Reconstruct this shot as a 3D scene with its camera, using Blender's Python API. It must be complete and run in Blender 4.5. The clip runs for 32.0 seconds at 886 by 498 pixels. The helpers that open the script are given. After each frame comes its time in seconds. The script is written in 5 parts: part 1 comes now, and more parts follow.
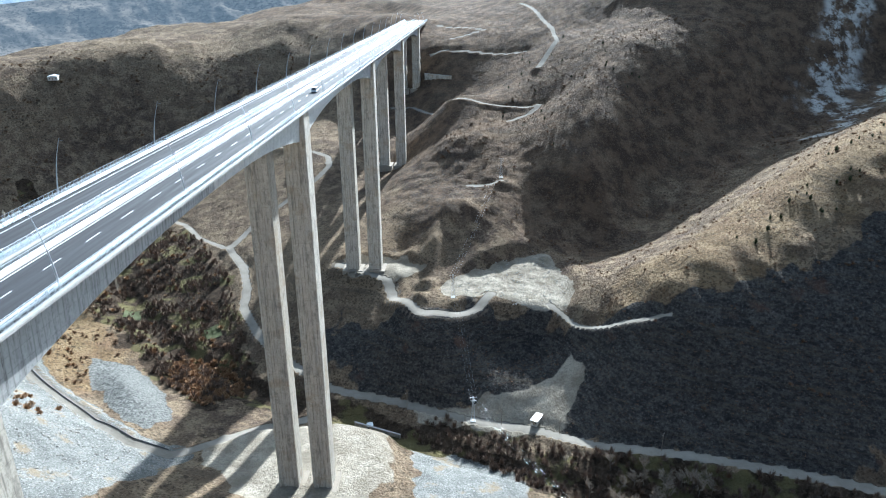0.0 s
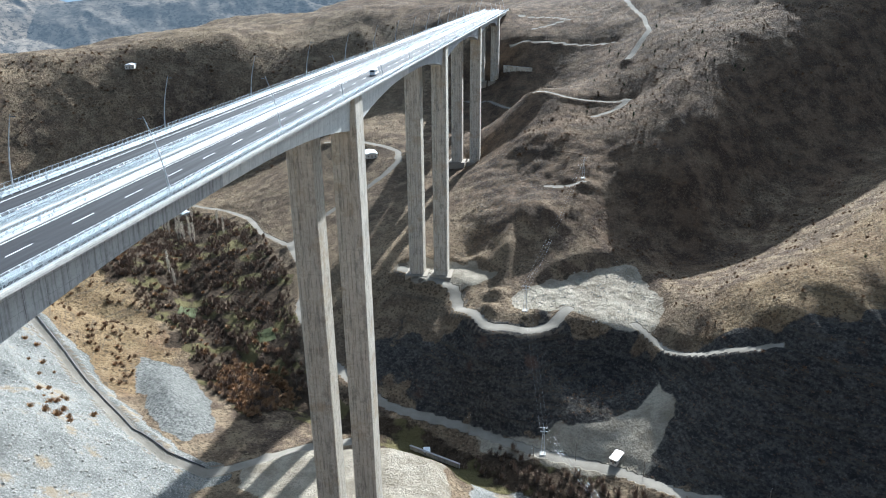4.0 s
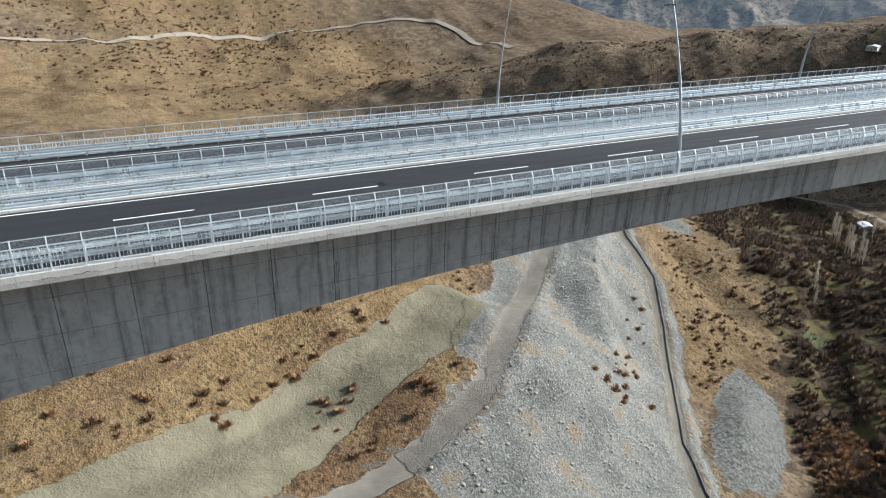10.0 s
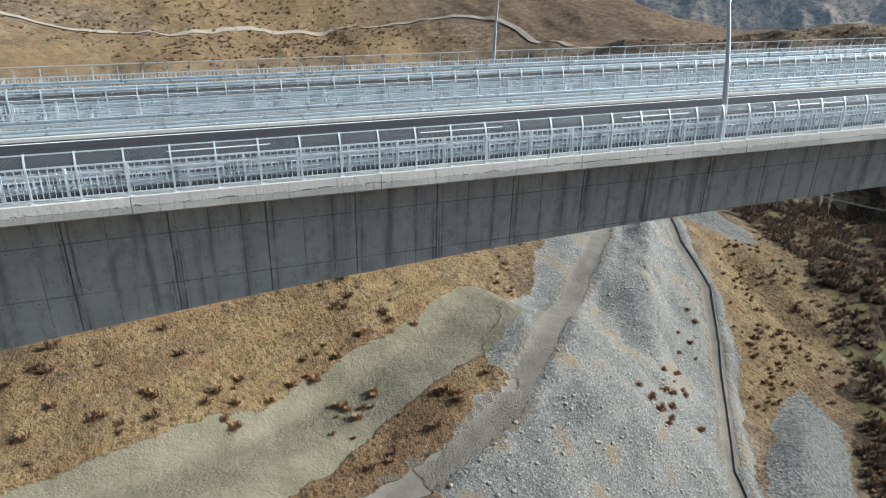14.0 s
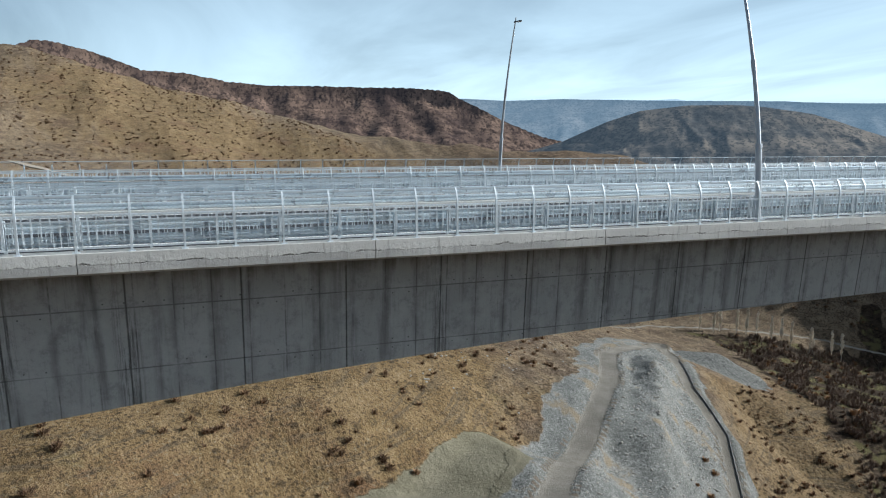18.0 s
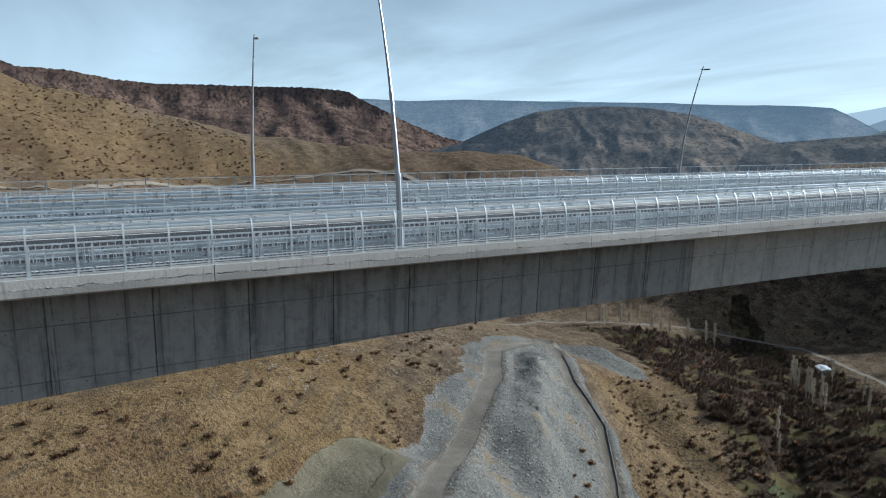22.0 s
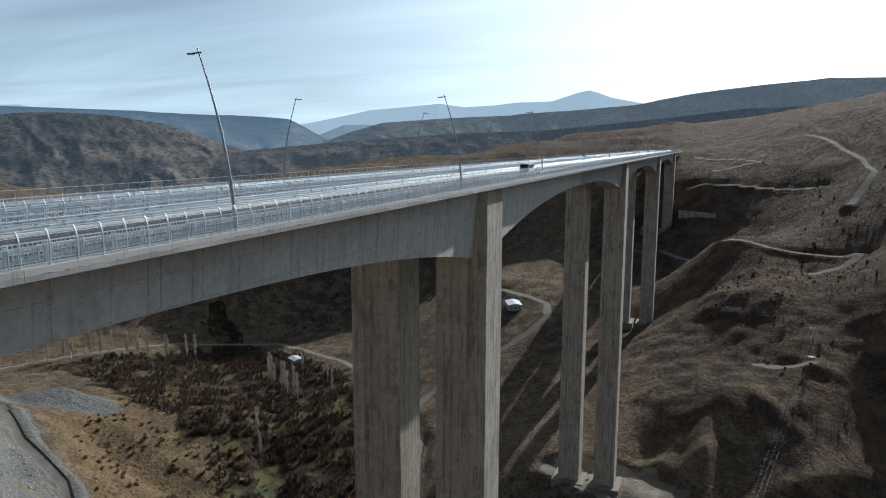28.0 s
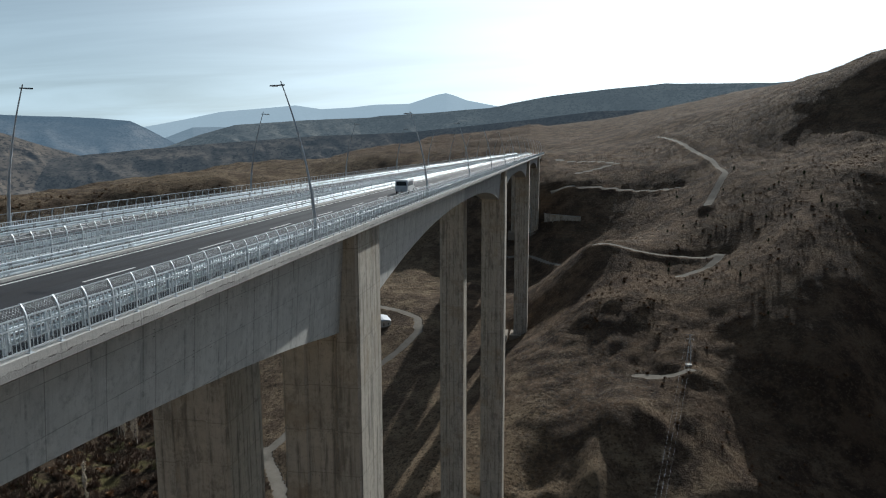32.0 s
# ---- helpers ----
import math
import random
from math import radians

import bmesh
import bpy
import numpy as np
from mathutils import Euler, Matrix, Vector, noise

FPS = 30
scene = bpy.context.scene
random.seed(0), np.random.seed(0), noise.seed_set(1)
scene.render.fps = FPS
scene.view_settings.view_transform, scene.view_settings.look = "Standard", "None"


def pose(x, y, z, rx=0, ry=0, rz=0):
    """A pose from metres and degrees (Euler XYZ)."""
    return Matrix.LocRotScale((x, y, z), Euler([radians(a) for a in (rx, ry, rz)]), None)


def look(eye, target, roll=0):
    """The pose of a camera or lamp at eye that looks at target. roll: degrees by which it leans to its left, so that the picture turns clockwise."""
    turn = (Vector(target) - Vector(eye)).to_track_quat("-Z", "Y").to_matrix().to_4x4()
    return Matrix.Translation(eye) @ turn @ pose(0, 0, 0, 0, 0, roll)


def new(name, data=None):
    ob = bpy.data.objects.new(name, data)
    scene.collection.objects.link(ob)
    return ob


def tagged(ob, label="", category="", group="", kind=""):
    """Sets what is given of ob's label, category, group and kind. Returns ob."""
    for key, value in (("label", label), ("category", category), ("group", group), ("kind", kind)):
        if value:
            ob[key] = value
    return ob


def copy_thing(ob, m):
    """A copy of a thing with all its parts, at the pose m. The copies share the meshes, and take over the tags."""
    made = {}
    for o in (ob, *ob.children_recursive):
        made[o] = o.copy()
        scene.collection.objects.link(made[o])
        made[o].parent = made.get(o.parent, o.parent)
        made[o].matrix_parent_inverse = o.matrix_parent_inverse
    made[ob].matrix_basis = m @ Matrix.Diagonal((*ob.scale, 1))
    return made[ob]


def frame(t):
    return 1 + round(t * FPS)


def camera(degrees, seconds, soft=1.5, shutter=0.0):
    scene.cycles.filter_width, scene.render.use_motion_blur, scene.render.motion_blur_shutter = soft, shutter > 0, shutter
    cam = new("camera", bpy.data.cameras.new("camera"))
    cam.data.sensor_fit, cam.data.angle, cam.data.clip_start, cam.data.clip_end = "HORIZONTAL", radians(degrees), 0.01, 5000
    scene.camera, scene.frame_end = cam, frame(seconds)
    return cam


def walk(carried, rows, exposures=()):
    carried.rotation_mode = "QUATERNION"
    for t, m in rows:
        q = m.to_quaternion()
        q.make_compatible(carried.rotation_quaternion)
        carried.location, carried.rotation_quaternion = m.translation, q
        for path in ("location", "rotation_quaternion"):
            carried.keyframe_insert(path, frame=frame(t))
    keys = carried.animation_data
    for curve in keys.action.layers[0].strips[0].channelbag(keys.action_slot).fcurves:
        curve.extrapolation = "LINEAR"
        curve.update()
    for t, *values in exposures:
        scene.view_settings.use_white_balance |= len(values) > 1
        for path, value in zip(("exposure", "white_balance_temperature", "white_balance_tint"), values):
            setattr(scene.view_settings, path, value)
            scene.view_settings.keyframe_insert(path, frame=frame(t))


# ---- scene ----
cam = camera(65.0, 32.0, soft=1.1)
walk(cam, [
    (0, look((54.962, -100.613, 38.867), (54.533, -91.302, 35.244), -0.325)),
    (0.5, look((55.070, -95.853, 38.099), (54.647, -86.548, 34.461), -0.372)),
    (1, look((55.074, -91.343, 36.722), (54.654, -82.040, 33.079), -0.390)),
    (1.5, look((54.991, -87.009, 35.369), (54.574, -77.705, 31.729), -0.422)),
    (2, look((54.652, -82.426, 33.927), (54.245, -73.120, 30.290), -0.437)),
    (2.5, look((54.190, -77.536, 32.561), (53.785, -68.229, 28.926), -0.457)),
    (3, look((53.772, -72.768, 31.100), (53.342, -63.459, 27.473), -0.479)),
    (3.5, look((53.656, -67.753, 30.025), (52.746, -58.483, 26.386), -0.545)),
    (5.5, look((53.413, -50.689, 26.067), (50.485, -41.855, 22.407), -0.603)),
    (6, look((52.381, -45.960, 25.005), (48.762, -37.389, 21.340), -0.593)),
    (6.5, look((51.028, -41.092, 23.265), (46.375, -33.034, 19.604), -0.488)),
    (7, look((49.166, -35.883, 21.750), (43.645, -28.399, 18.074), -0.359)),
    (7.5, look((47.435, -30.458, 19.904), (41.597, -23.222, 16.222), -0.250)),
    (8, look((45.570, -26.224, 18.766), (39.701, -19.017, 15.075), -0.229)),
    (8.5, look((43.599, -22.477, 17.682), (37.502, -15.465, 13.987), -0.241)),
    (9, look((41.234, -18.081, 16.238), (34.239, -11.968, 12.536), -0.269)),
    (9.5, look((38.240, -13.818, 14.556), (30.470, -8.732, 10.846), -0.285)),
    (10, look((35.641, -9.688, 13.340), (27.256, -5.714, 9.612), -0.375)),
    (10.5, look((33.436, -5.616, 12.282), (24.750, -2.359, 8.546), -0.442)),
    (11, look((30.708, -2.533, 12.035), (22.018, 0.706, 8.296), -0.402)),
    (11.5, look((28.342, -0.564, 11.878), (19.651, 2.676, 8.141), -0.342)),
    (12, look((27.021, 0.743, 11.918), (18.330, 3.982, 8.180), -0.262)),
    (12.5, look((26.424, 1.330, 11.769), (17.734, 4.572, 8.032), -0.223)),
    (13, look((26.039, 1.503, 10.900), (17.352, 4.753, 7.163), -0.175)),
    (13.5, look((26.041, 1.702, 9.099), (17.352, 4.955, 5.366), -0.100)),
    (15.5, look((22.537, 3.077, 3.803), (13.732, 6.337, 0.375), -0.034)),
    (16, look((22.616, 3.064, 3.444), (13.651, 6.384, 0.537), -0.005)),
    (16.5, look((22.596, 3.050, 3.376), (13.497, 6.429, 0.988), 0.018)),
    (17, look((22.635, 3.060, 3.440), (13.422, 6.469, 1.570), 0.066)),
    (17.5, look((22.344, 3.224, 3.490), (13.096, 6.633, 1.805), 0.063)),
    (18, look((22.582, 3.168, 3.581), (13.330, 6.567, 1.895), 0.047)),
    (18.5, look((22.727, 3.539, 3.754), (13.472, 6.929, 2.070), -0.005)),
    (19, look((22.833, 4.201, 3.917), (13.576, 7.588, 2.230), -0.040)),
    (19.5, look((23.329, 5.256, 4.010), (14.070, 8.636, 2.323), -0.077)),
    (20, look((24.012, 6.592, 4.111), (14.813, 10.136, 2.428), -0.097)),
    (20.5, look((24.626, 8.200, 4.293), (15.511, 11.952, 2.608), -0.124)),
    (21, look((25.197, 10.169, 4.514), (16.161, 14.108, 2.826), -0.121)),
    (21.5, look((25.958, 11.998, 4.687), (17.011, 16.136, 3.003), -0.068)),
    (22, look((26.720, 13.587, 4.868), (18.013, 18.207, 3.181), 0.070)),
    (22.5, look((27.350, 15.111, 4.934), (19.120, 20.539, 3.259), 0.231)),
    (23, look((28.022, 16.522, 5.069), (20.418, 22.798, 3.400), 0.330)),
    (23.5, look((28.672, 17.592, 5.080), (21.642, 24.508, 3.423), 0.350)),
    (24, look((29.176, 18.794, 5.047), (22.795, 26.318, 3.410), 0.408)),
    (24.5, look((29.814, 19.705, 5.041), (24.318, 27.902, 3.421), 0.453)),
    (25, look((30.435, 20.199, 4.974), (25.719, 28.871, 3.375), 0.442)),
    (25.5, look((31.127, 21.354, 4.959), (26.820, 30.236, 3.361), 0.425)),
    (27.5, look((29.295, 29.525, 5.211), (25.461, 38.626, 3.639), 0.181)),
    (28, look((28.144, 32.626, 5.303), (24.584, 41.840, 3.745), 0.089)),
    (28.5, look((26.930, 35.936, 5.460), (23.386, 45.156, 3.902), 0.031)),
    (29, look((25.690, 39.412, 5.583), (22.148, 48.634, 4.030), -0.011)),
    (29.5, look((24.240, 43.087, 5.698), (20.788, 52.344, 4.149), 0.016)),
    (30, look((22.823, 46.902, 5.757), (20.117, 56.405, 4.222), 0.012)),
    (30.5, look((21.306, 50.919, 5.915), (19.337, 60.603, 4.384), -0.081)),
    (31, look((19.910, 55.109, 6.028), (18.196, 64.843, 4.505), -0.204)),
    (31.5, look((18.525, 59.532, 6.138), (16.817, 69.267, 4.613), -0.217)),
    (32, look((17.382, 64.219, 6.331), (15.715, 73.960, 4.802), -0.158)),
], exposures=[(0, 1.75, 5400, 4), (3, 1.65, 5500, 5), (6, 1.32, 5900, 7), (9, 1.0, 6100, 8), (13.5, 0.82, 6000, 6), (16, 0.84, 5980, 6), (19, 0.27, 5850, 6), (24, 0.15, 5730, 6), (28, -0.02, 5850, 8), (32, -0.2, 6100, 7)])

# ---- world and sun ----
SUN_WAY = Vector((0.385, 1.777, 1.0)).normalized()      # towards the sun
world = bpy.data.worlds.new("world")
scene.world = world
world.use_nodes = True
wn = world.node_tree.nodes
sky = wn.new("ShaderNodeTexSky")
sky.sky_type = "NISHITA"
sky.sun_disc = False
sky.sun_elevation = math.asin(SUN_WAY.z)
sky.sun_rotation = math.atan2(SUN_WAY.x, SUN_WAY.y)
sky.altitude, sky.air_density, sky.dust_density = 1200.0, 1.0, 0.7
wn["Background"].inputs["Strength"].default_value = 0.036
# thin high cloud: streaks on a flat sheet far above
way = wn.new("ShaderNodeTexCoord")
split, over, sheet = wn.new("ShaderNodeSeparateXYZ"), wn.new("ShaderNodeMath"), wn.new("ShaderNodeVectorMath")
over.operation, sheet.operation = "ADD", "DIVIDE"
over.inputs[1].default_value = 0.09
lift = wn.new("ShaderNodeCombineXYZ")
turn_sheet, streaks, thin, haze = wn.new("ShaderNodeMapping"), wn.new("ShaderNodeTexNoise"), wn.new("ShaderNodeMapRange"), wn.new("ShaderNodeMix")
wl = world.node_tree.links
wl.new(way.outputs["Generated"], split.inputs[0])
wl.new(split.outputs["Z"], over.inputs[0])
for k in range(3):
    wl.new(over.outputs[0], lift.inputs[k])
wl.new(way.outputs["Generated"], sheet.inputs[0])
wl.new(lift.outputs[0], sheet.inputs[1])
wl.new(sheet.outputs[0], turn_sheet.inputs["Vector"])
turn_sheet.inputs["Rotation"].default_value = (0, 0, radians(-20))
turn_sheet.inputs["Scale"].default_value = (0.38, 1.0, 0.0)
wl.new(turn_sheet.outputs[0], streaks.inputs["Vector"])
streaks.inputs["Scale"].default_value, streaks.inputs["Detail"].default_value, streaks.inputs["Roughness"].default_value = 0.8, 7.0, 0.55
streaks.inputs["Distortion"].default_value = 0.6
wl.new(streaks.outputs["Fac"], thin.inputs[0])
for k, v in zip((1, 2, 3, 4), (0.3, 0.75, 0.45, 0.95)):
    thin.inputs[k].default_value = v
haze.data_type = "RGBA"
low, fade = wn.new("ShaderNodeMapRange"), wn.new("ShaderNodeMath")
wl.new(split.outputs["Z"], low.inputs[0])
for k, v in zip((1, 2, 3, 4), (0.03, 0.34, 0.95, 0.1)):
    low.inputs[k].default_value = v
fade.operation = "MULTIPLY"
wl.new(thin.outputs[0], fade.inputs[0])
wl.new(low.outputs[0], fade.inputs[1])
# the cloud thins out on the side away from the sun
clear, veil = wn.new("ShaderNodeMapRange"), wn.new("ShaderNodeMath")
veil.operation = "MULTIPLY"
for k, v in zip((1, 2, 3, 4), (-0.7, -0.05, 0.12, 1.0)):
    clear.inputs[k].default_value = v
wl.new(fade.outputs[0], veil.inputs[0])
wl.new(clear.outputs[0], veil.inputs[1])
wl.new(veil.outputs[0], haze.inputs[0])
wl.new(sky.outputs[0], haze.inputs[6])
haze.inputs[7].default_value = (22.0, 27.6, 31.0, 1)
# the thin cloud brightens towards the sun
toward, near_sun, aureole, shine = wn.new("ShaderNodeVectorMath"), wn.new("ShaderNodeMapRange"), wn.new("ShaderNodeMath"), wn.new("ShaderNodeMix")
toward.operation, aureole.operation = "DOT_PRODUCT", "POWER"
wl.new(way.outputs["Generated"], toward.inputs[0])
toward.inputs[1].default_value = SUN_WAY
wl.new(toward.outputs["Value"], near_sun.inputs[0])
wl.new(toward.outputs["Value"], clear.inputs[0])
for k, v in zip((1, 2, 3, 4), (0.55, 0.97, 0.0, 1.0)):
    near_sun.inputs[k].default_value = v
wl.new(near_sun.outputs[0], aureole.inputs[0])
aureole.inputs[1].default_value = 2.0
shine.data_type, shine.blend_type, shine.clamp_factor = "RGBA", "ADD", False
wl.new(aureole.outputs[0], shine.inputs[0])
wl.new(haze.outputs[2], shine.inputs[6])
shine.inputs[7].default_value = (28.0, 28.5, 28.0, 1)
wl.new(shine.outputs[2], wn["Background"].inputs["Color"])
sun = new("sun", bpy.data.lights.new("sun", "SUN"))
sun.data.energy, sun.data.angle, sun.data.color = 5.0, radians(0.6), (1.0, 0.96, 0.9)
sun.matrix_world = look((0, 0, 200), Vector((0, 0, 200)) - SUN_WAY)


# ---- materials ----
class Graph:
    """Short hand for building a material's nodes."""

    def __init__(self, name, rough=0.8, metal=0.0):
        self.m = bpy.data.materials.new(name)
        self.m.use_nodes = True
        self.t = self.m.node_tree
        self.b = self.t.nodes["Principled BSDF"]
        self.b.inputs["Roughness"].default_value, self.b.inputs["Metallic"].default_value = rough, metal
        self.pos = self.t.nodes.new("ShaderNodeNewGeometry").outputs["Position"]

    def node(self, kind, operation=None, blend_type=None):
        n = self.t.nodes.new(kind)
        if operation:
            n.operation = operation
        if blend_type:
            n.data_type, n.blend_type = "RGBA", blend_type
        return n

    def put(self, socket, value):
        if isinstance(value, bpy.types.NodeSocket):
            self.t.links.new(value, socket)
        elif isinstance(value, tuple) and len(value) == 3 and socket.type == "RGBA":
            socket.default_value = (*value, 1)
        else:
            socket.default_value = value

    def math(self, op, a, b=0.0, c=0.0):
        n = self.node("ShaderNodeMath", operation=op)
        for s, v in zip(n.inputs, (a, b, c)):
            self.put(s, v)
        return n.outputs[0]

    def noise(self, scale, detail=4.0, rough=0.55, vector=None, stretch=None):
        v = vector or self.pos
        if stretch:
            mp = self.node("ShaderNodeMapping")
            self.put(mp.inputs["Vector"], v)
            mp.inputs["Scale"].default_value = stretch
            v = mp.outputs[0]
        n = self.node("ShaderNodeTexNoise")
        self.put(n.inputs["Vector"], v)
        n.inputs["Scale"].default_value, n.inputs["Detail"].default_value, n.inputs["Roughness"].default_value = scale, detail, rough
        return n.outputs["Fac"]

    def ramp(self, value, lo, hi, a=0.0, b=1.0):
        n = self.node("ShaderNodeMapRange")
        n.interpolation_type = "SMOOTHSTEP"
        for s, v in zip(n.inputs, (value, lo, hi, a, b)):
            self.put(s, v)
        return n.outputs[0]

    def mix(self, fac, a, b, blend="MIX"):
        n = self.node("ShaderNodeMix", blend_type=blend)
        self.put(n.inputs[0], fac)
        self.put(n.inputs[6], a)
        self.put(n.inputs[7], b)
        return n.outputs[2]

    def attr(self, name):
        n = self.node("ShaderNodeAttribute")
        n.attribute_name = name
        return n.outputs["Fac"]

    def cover(self, name, edge, spread=0.5):
        """A ground cover with a ragged, crisp border."""
        v = self.math("MULTIPLY_ADD", self.math("SUBTRACT", edge, 0.5), spread, self.attr(name))
        return self.ramp(v, 0.4, 0.6)

    def random(self):
        return self.node("ShaderNodeObjectInfo").outputs["Random"]

    def colour(self, c):
        self.put(self.b.inputs["Base Color"], c)

    def bump(self, height, strength=0.4, distance=0.05):
        n = self.node("ShaderNodeBump")
        self.put(n.inputs["Height"], height)
        n.inputs["Strength"].default_value, n.inputs["Distance"].default_value = strength, distance
        self.t.links.new(n.outputs[0], self.b.inputs["Normal"])


def plain(name, col, rough=0.7, metal=0.0):
    g = Graph(name, rough, metal)
    n = g.noise(3.0, 3)
    g.colour(g.mix(g.ramp(n, 0.3, 0.7), tuple(c * 0.88 for c in col), tuple(min(1, c * 1.1) for c in col)))
    return g.m


def concrete(name, col, streak=0.5, seam_y=1.25, seam_z=2.2, tone=0.16, warm=0.0, along="Y", shift=2.3, seams=0.85, joint=0.0):
    """Shuttered concrete: board seams, tie holes, rain streaks and tone of each pour."""
    g = Graph(name, 0.82)
    sep = g.node("ShaderNodeSeparateXYZ")
    g.put(sep.inputs[0], g.pos)
    h = g.math("ADD", sep.outputs["X"], sep.outputs["Y"]) if along == "XY" else sep.outputs["Y"]
    flat = g.node("ShaderNodeCombineXYZ")
    g.put(flat.inputs[1], h)
    g.put(flat.inputs[2], sep.outputs["Z"])
    face = flat.outputs[0]
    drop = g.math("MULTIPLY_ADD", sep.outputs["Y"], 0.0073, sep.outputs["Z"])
    base = g.mix(g.noise(0.35, 6, 0.6), tuple(c * (1 - tone) for c in col), tuple(c * (1 + tone) for c in col))
    base = g.mix(g.math("MULTIPLY", g.random(), 0.3), base, tuple(c * 0.75 for c in col))
    # each board panel has its own tone
    cell = g.node("ShaderNodeTexWhiteNoise")
    cell.noise_dimensions = "2D"
    cx = g.node("ShaderNodeCombineXYZ")
    g.put(cx.inputs[0], g.math("FLOOR", g.math("DIVIDE", h, seam_y)))
    g.put(cx.inputs[1], g.math("FLOOR", g.math("DIVIDE", g.math("ADD", drop, shift), seam_z)))
    g.put(cell.inputs["Vector"], cx.outputs[0])
    base = g.mix(g.math("MULTIPLY", cell.outputs["Value"], 0.28), base, tuple(c * 1.3 for c in col))
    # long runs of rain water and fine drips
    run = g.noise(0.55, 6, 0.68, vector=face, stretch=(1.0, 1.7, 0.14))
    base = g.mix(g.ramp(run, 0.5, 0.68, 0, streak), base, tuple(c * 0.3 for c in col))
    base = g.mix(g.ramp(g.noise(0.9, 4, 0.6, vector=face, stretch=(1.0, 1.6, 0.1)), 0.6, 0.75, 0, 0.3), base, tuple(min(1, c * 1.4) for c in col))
    base = g.mix(g.ramp(g.noise(9.0, 4, 0.7), 0.5, 0.8, 0, 0.35), base, tuple(c * 0.55 for c in col))
    fy = g.math("ABSOLUTE", g.math("SUBTRACT", g.math("FRACT", g.math("DIVIDE", h, seam_y)), 0.5))
    band = g.math("MULTIPLY", g.ramp(fy, 0.28, 0.5), g.ramp(g.noise(0.9, 4, 0.65, vector=face, stretch=(1.0, 1, 0.25)), 0.42, 0.62, 0, streak))
    base = g.mix(band, base, tuple(c * 0.38 for c in col))
    if warm:
        blot = g.noise(0.3, 7, 0.75, vector=face, stretch=(1.0, 1.0, 0.45))
        base = g.mix(g.ramp(blot, 0.52, 0.64, 0, 0.7), base, tuple(c * 0.42 for c in col))
        base = g.mix(g.ramp(g.noise(0.12, 4), 0.5, 0.7, 0, warm), base, (0.3, 0.22, 0.13))
    fz = g.math("ABSOLUTE", g.math("SUBTRACT", g.math("FRACT", g.math("DIVIDE", g.math("ADD", drop, shift), seam_z)), 0.5))
    sy = g.math("MULTIPLY", g.ramp(fy, 0.47, 0.495), g.ramp(g.noise(0.5, 5, 0.75), 0.42, 0.56, 0.12, 1.0))
    sz = g.math("MULTIPLY", g.ramp(fz, 0.484, 0.496), g.ramp(g.noise(0.5, 3), 0.3, 0.5, 0.35, 1.0))
    seam = g.math("MULTIPLY", g.math("MAXIMUM", sy, sz), seams)
    base = g.mix(seam, base, tuple(c * 0.25 for c in col))
    hole = g.math("MULTIPLY", g.ramp(g.math("ABSOLUTE", g.math("SUBTRACT", fy, 0.26)), 0.026, 0.016), g.ramp(g.math("ABSOLUTE", g.math("SUBTRACT", fz, 0.42)), 0.014, 0.009))
    base = g.mix(g.math("MULTIPLY", hole, g.ramp(cell.outputs["Value"], 0.6, 0.65, 0.0, 0.8)), base, tuple(c * 0.15 for c in col))
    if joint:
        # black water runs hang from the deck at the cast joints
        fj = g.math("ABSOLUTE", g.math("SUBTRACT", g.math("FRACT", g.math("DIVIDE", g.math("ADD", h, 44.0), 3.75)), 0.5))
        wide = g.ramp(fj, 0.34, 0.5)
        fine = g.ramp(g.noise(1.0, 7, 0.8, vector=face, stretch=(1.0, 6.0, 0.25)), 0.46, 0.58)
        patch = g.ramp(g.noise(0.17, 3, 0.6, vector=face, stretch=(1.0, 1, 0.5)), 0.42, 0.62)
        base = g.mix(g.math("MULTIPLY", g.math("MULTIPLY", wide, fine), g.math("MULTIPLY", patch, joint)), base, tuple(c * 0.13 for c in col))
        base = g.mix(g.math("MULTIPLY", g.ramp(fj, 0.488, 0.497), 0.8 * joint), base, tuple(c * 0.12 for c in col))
        # brown drip stain mixed with the overhang's shade, painted along the web's top
        shade_drip = g.math("ADD", drop, g.math("MULTIPLY", g.noise(1.0, 5, 0.7, vector=face, stretch=(1.0, 2.4, 0.1)), 1.6))
        base = g.mix(g.ramp(shade_drip, -0.85, -0.05, 0, 0.72 * joint), base, (0.07, 0.06, 0.05))
    # blotches and fine grime
    base = g.mix(g.ramp(g.noise(1.6, 7, 0.78), 0.5, 0.66, 0, 0.42), base, tuple(c * 0.42 for c in col))
    base = g.mix(g.ramp(g.noise(0.8, 7, 0.75), 0.5, 0.36, 0, 0.35), base, tuple(min(1, c * 1.3) for c in col))
    base = g.mix(g.ramp(g.noise(2.2, 5, 0.7, vector=face, stretch=(1.0, 3.0, 0.12)), 0.56, 0.7, 0, 0.4), base, tuple(c * 0.4 for c in col))
    g.colour(base)
    g.bump(g.math("SUBTRACT", g.noise(6.0, 6, 0.65), g.math("MULTIPLY", g.math("MAXIMUM", seam, hole), 0.7)), 0.4, 0.03)
    return g.m


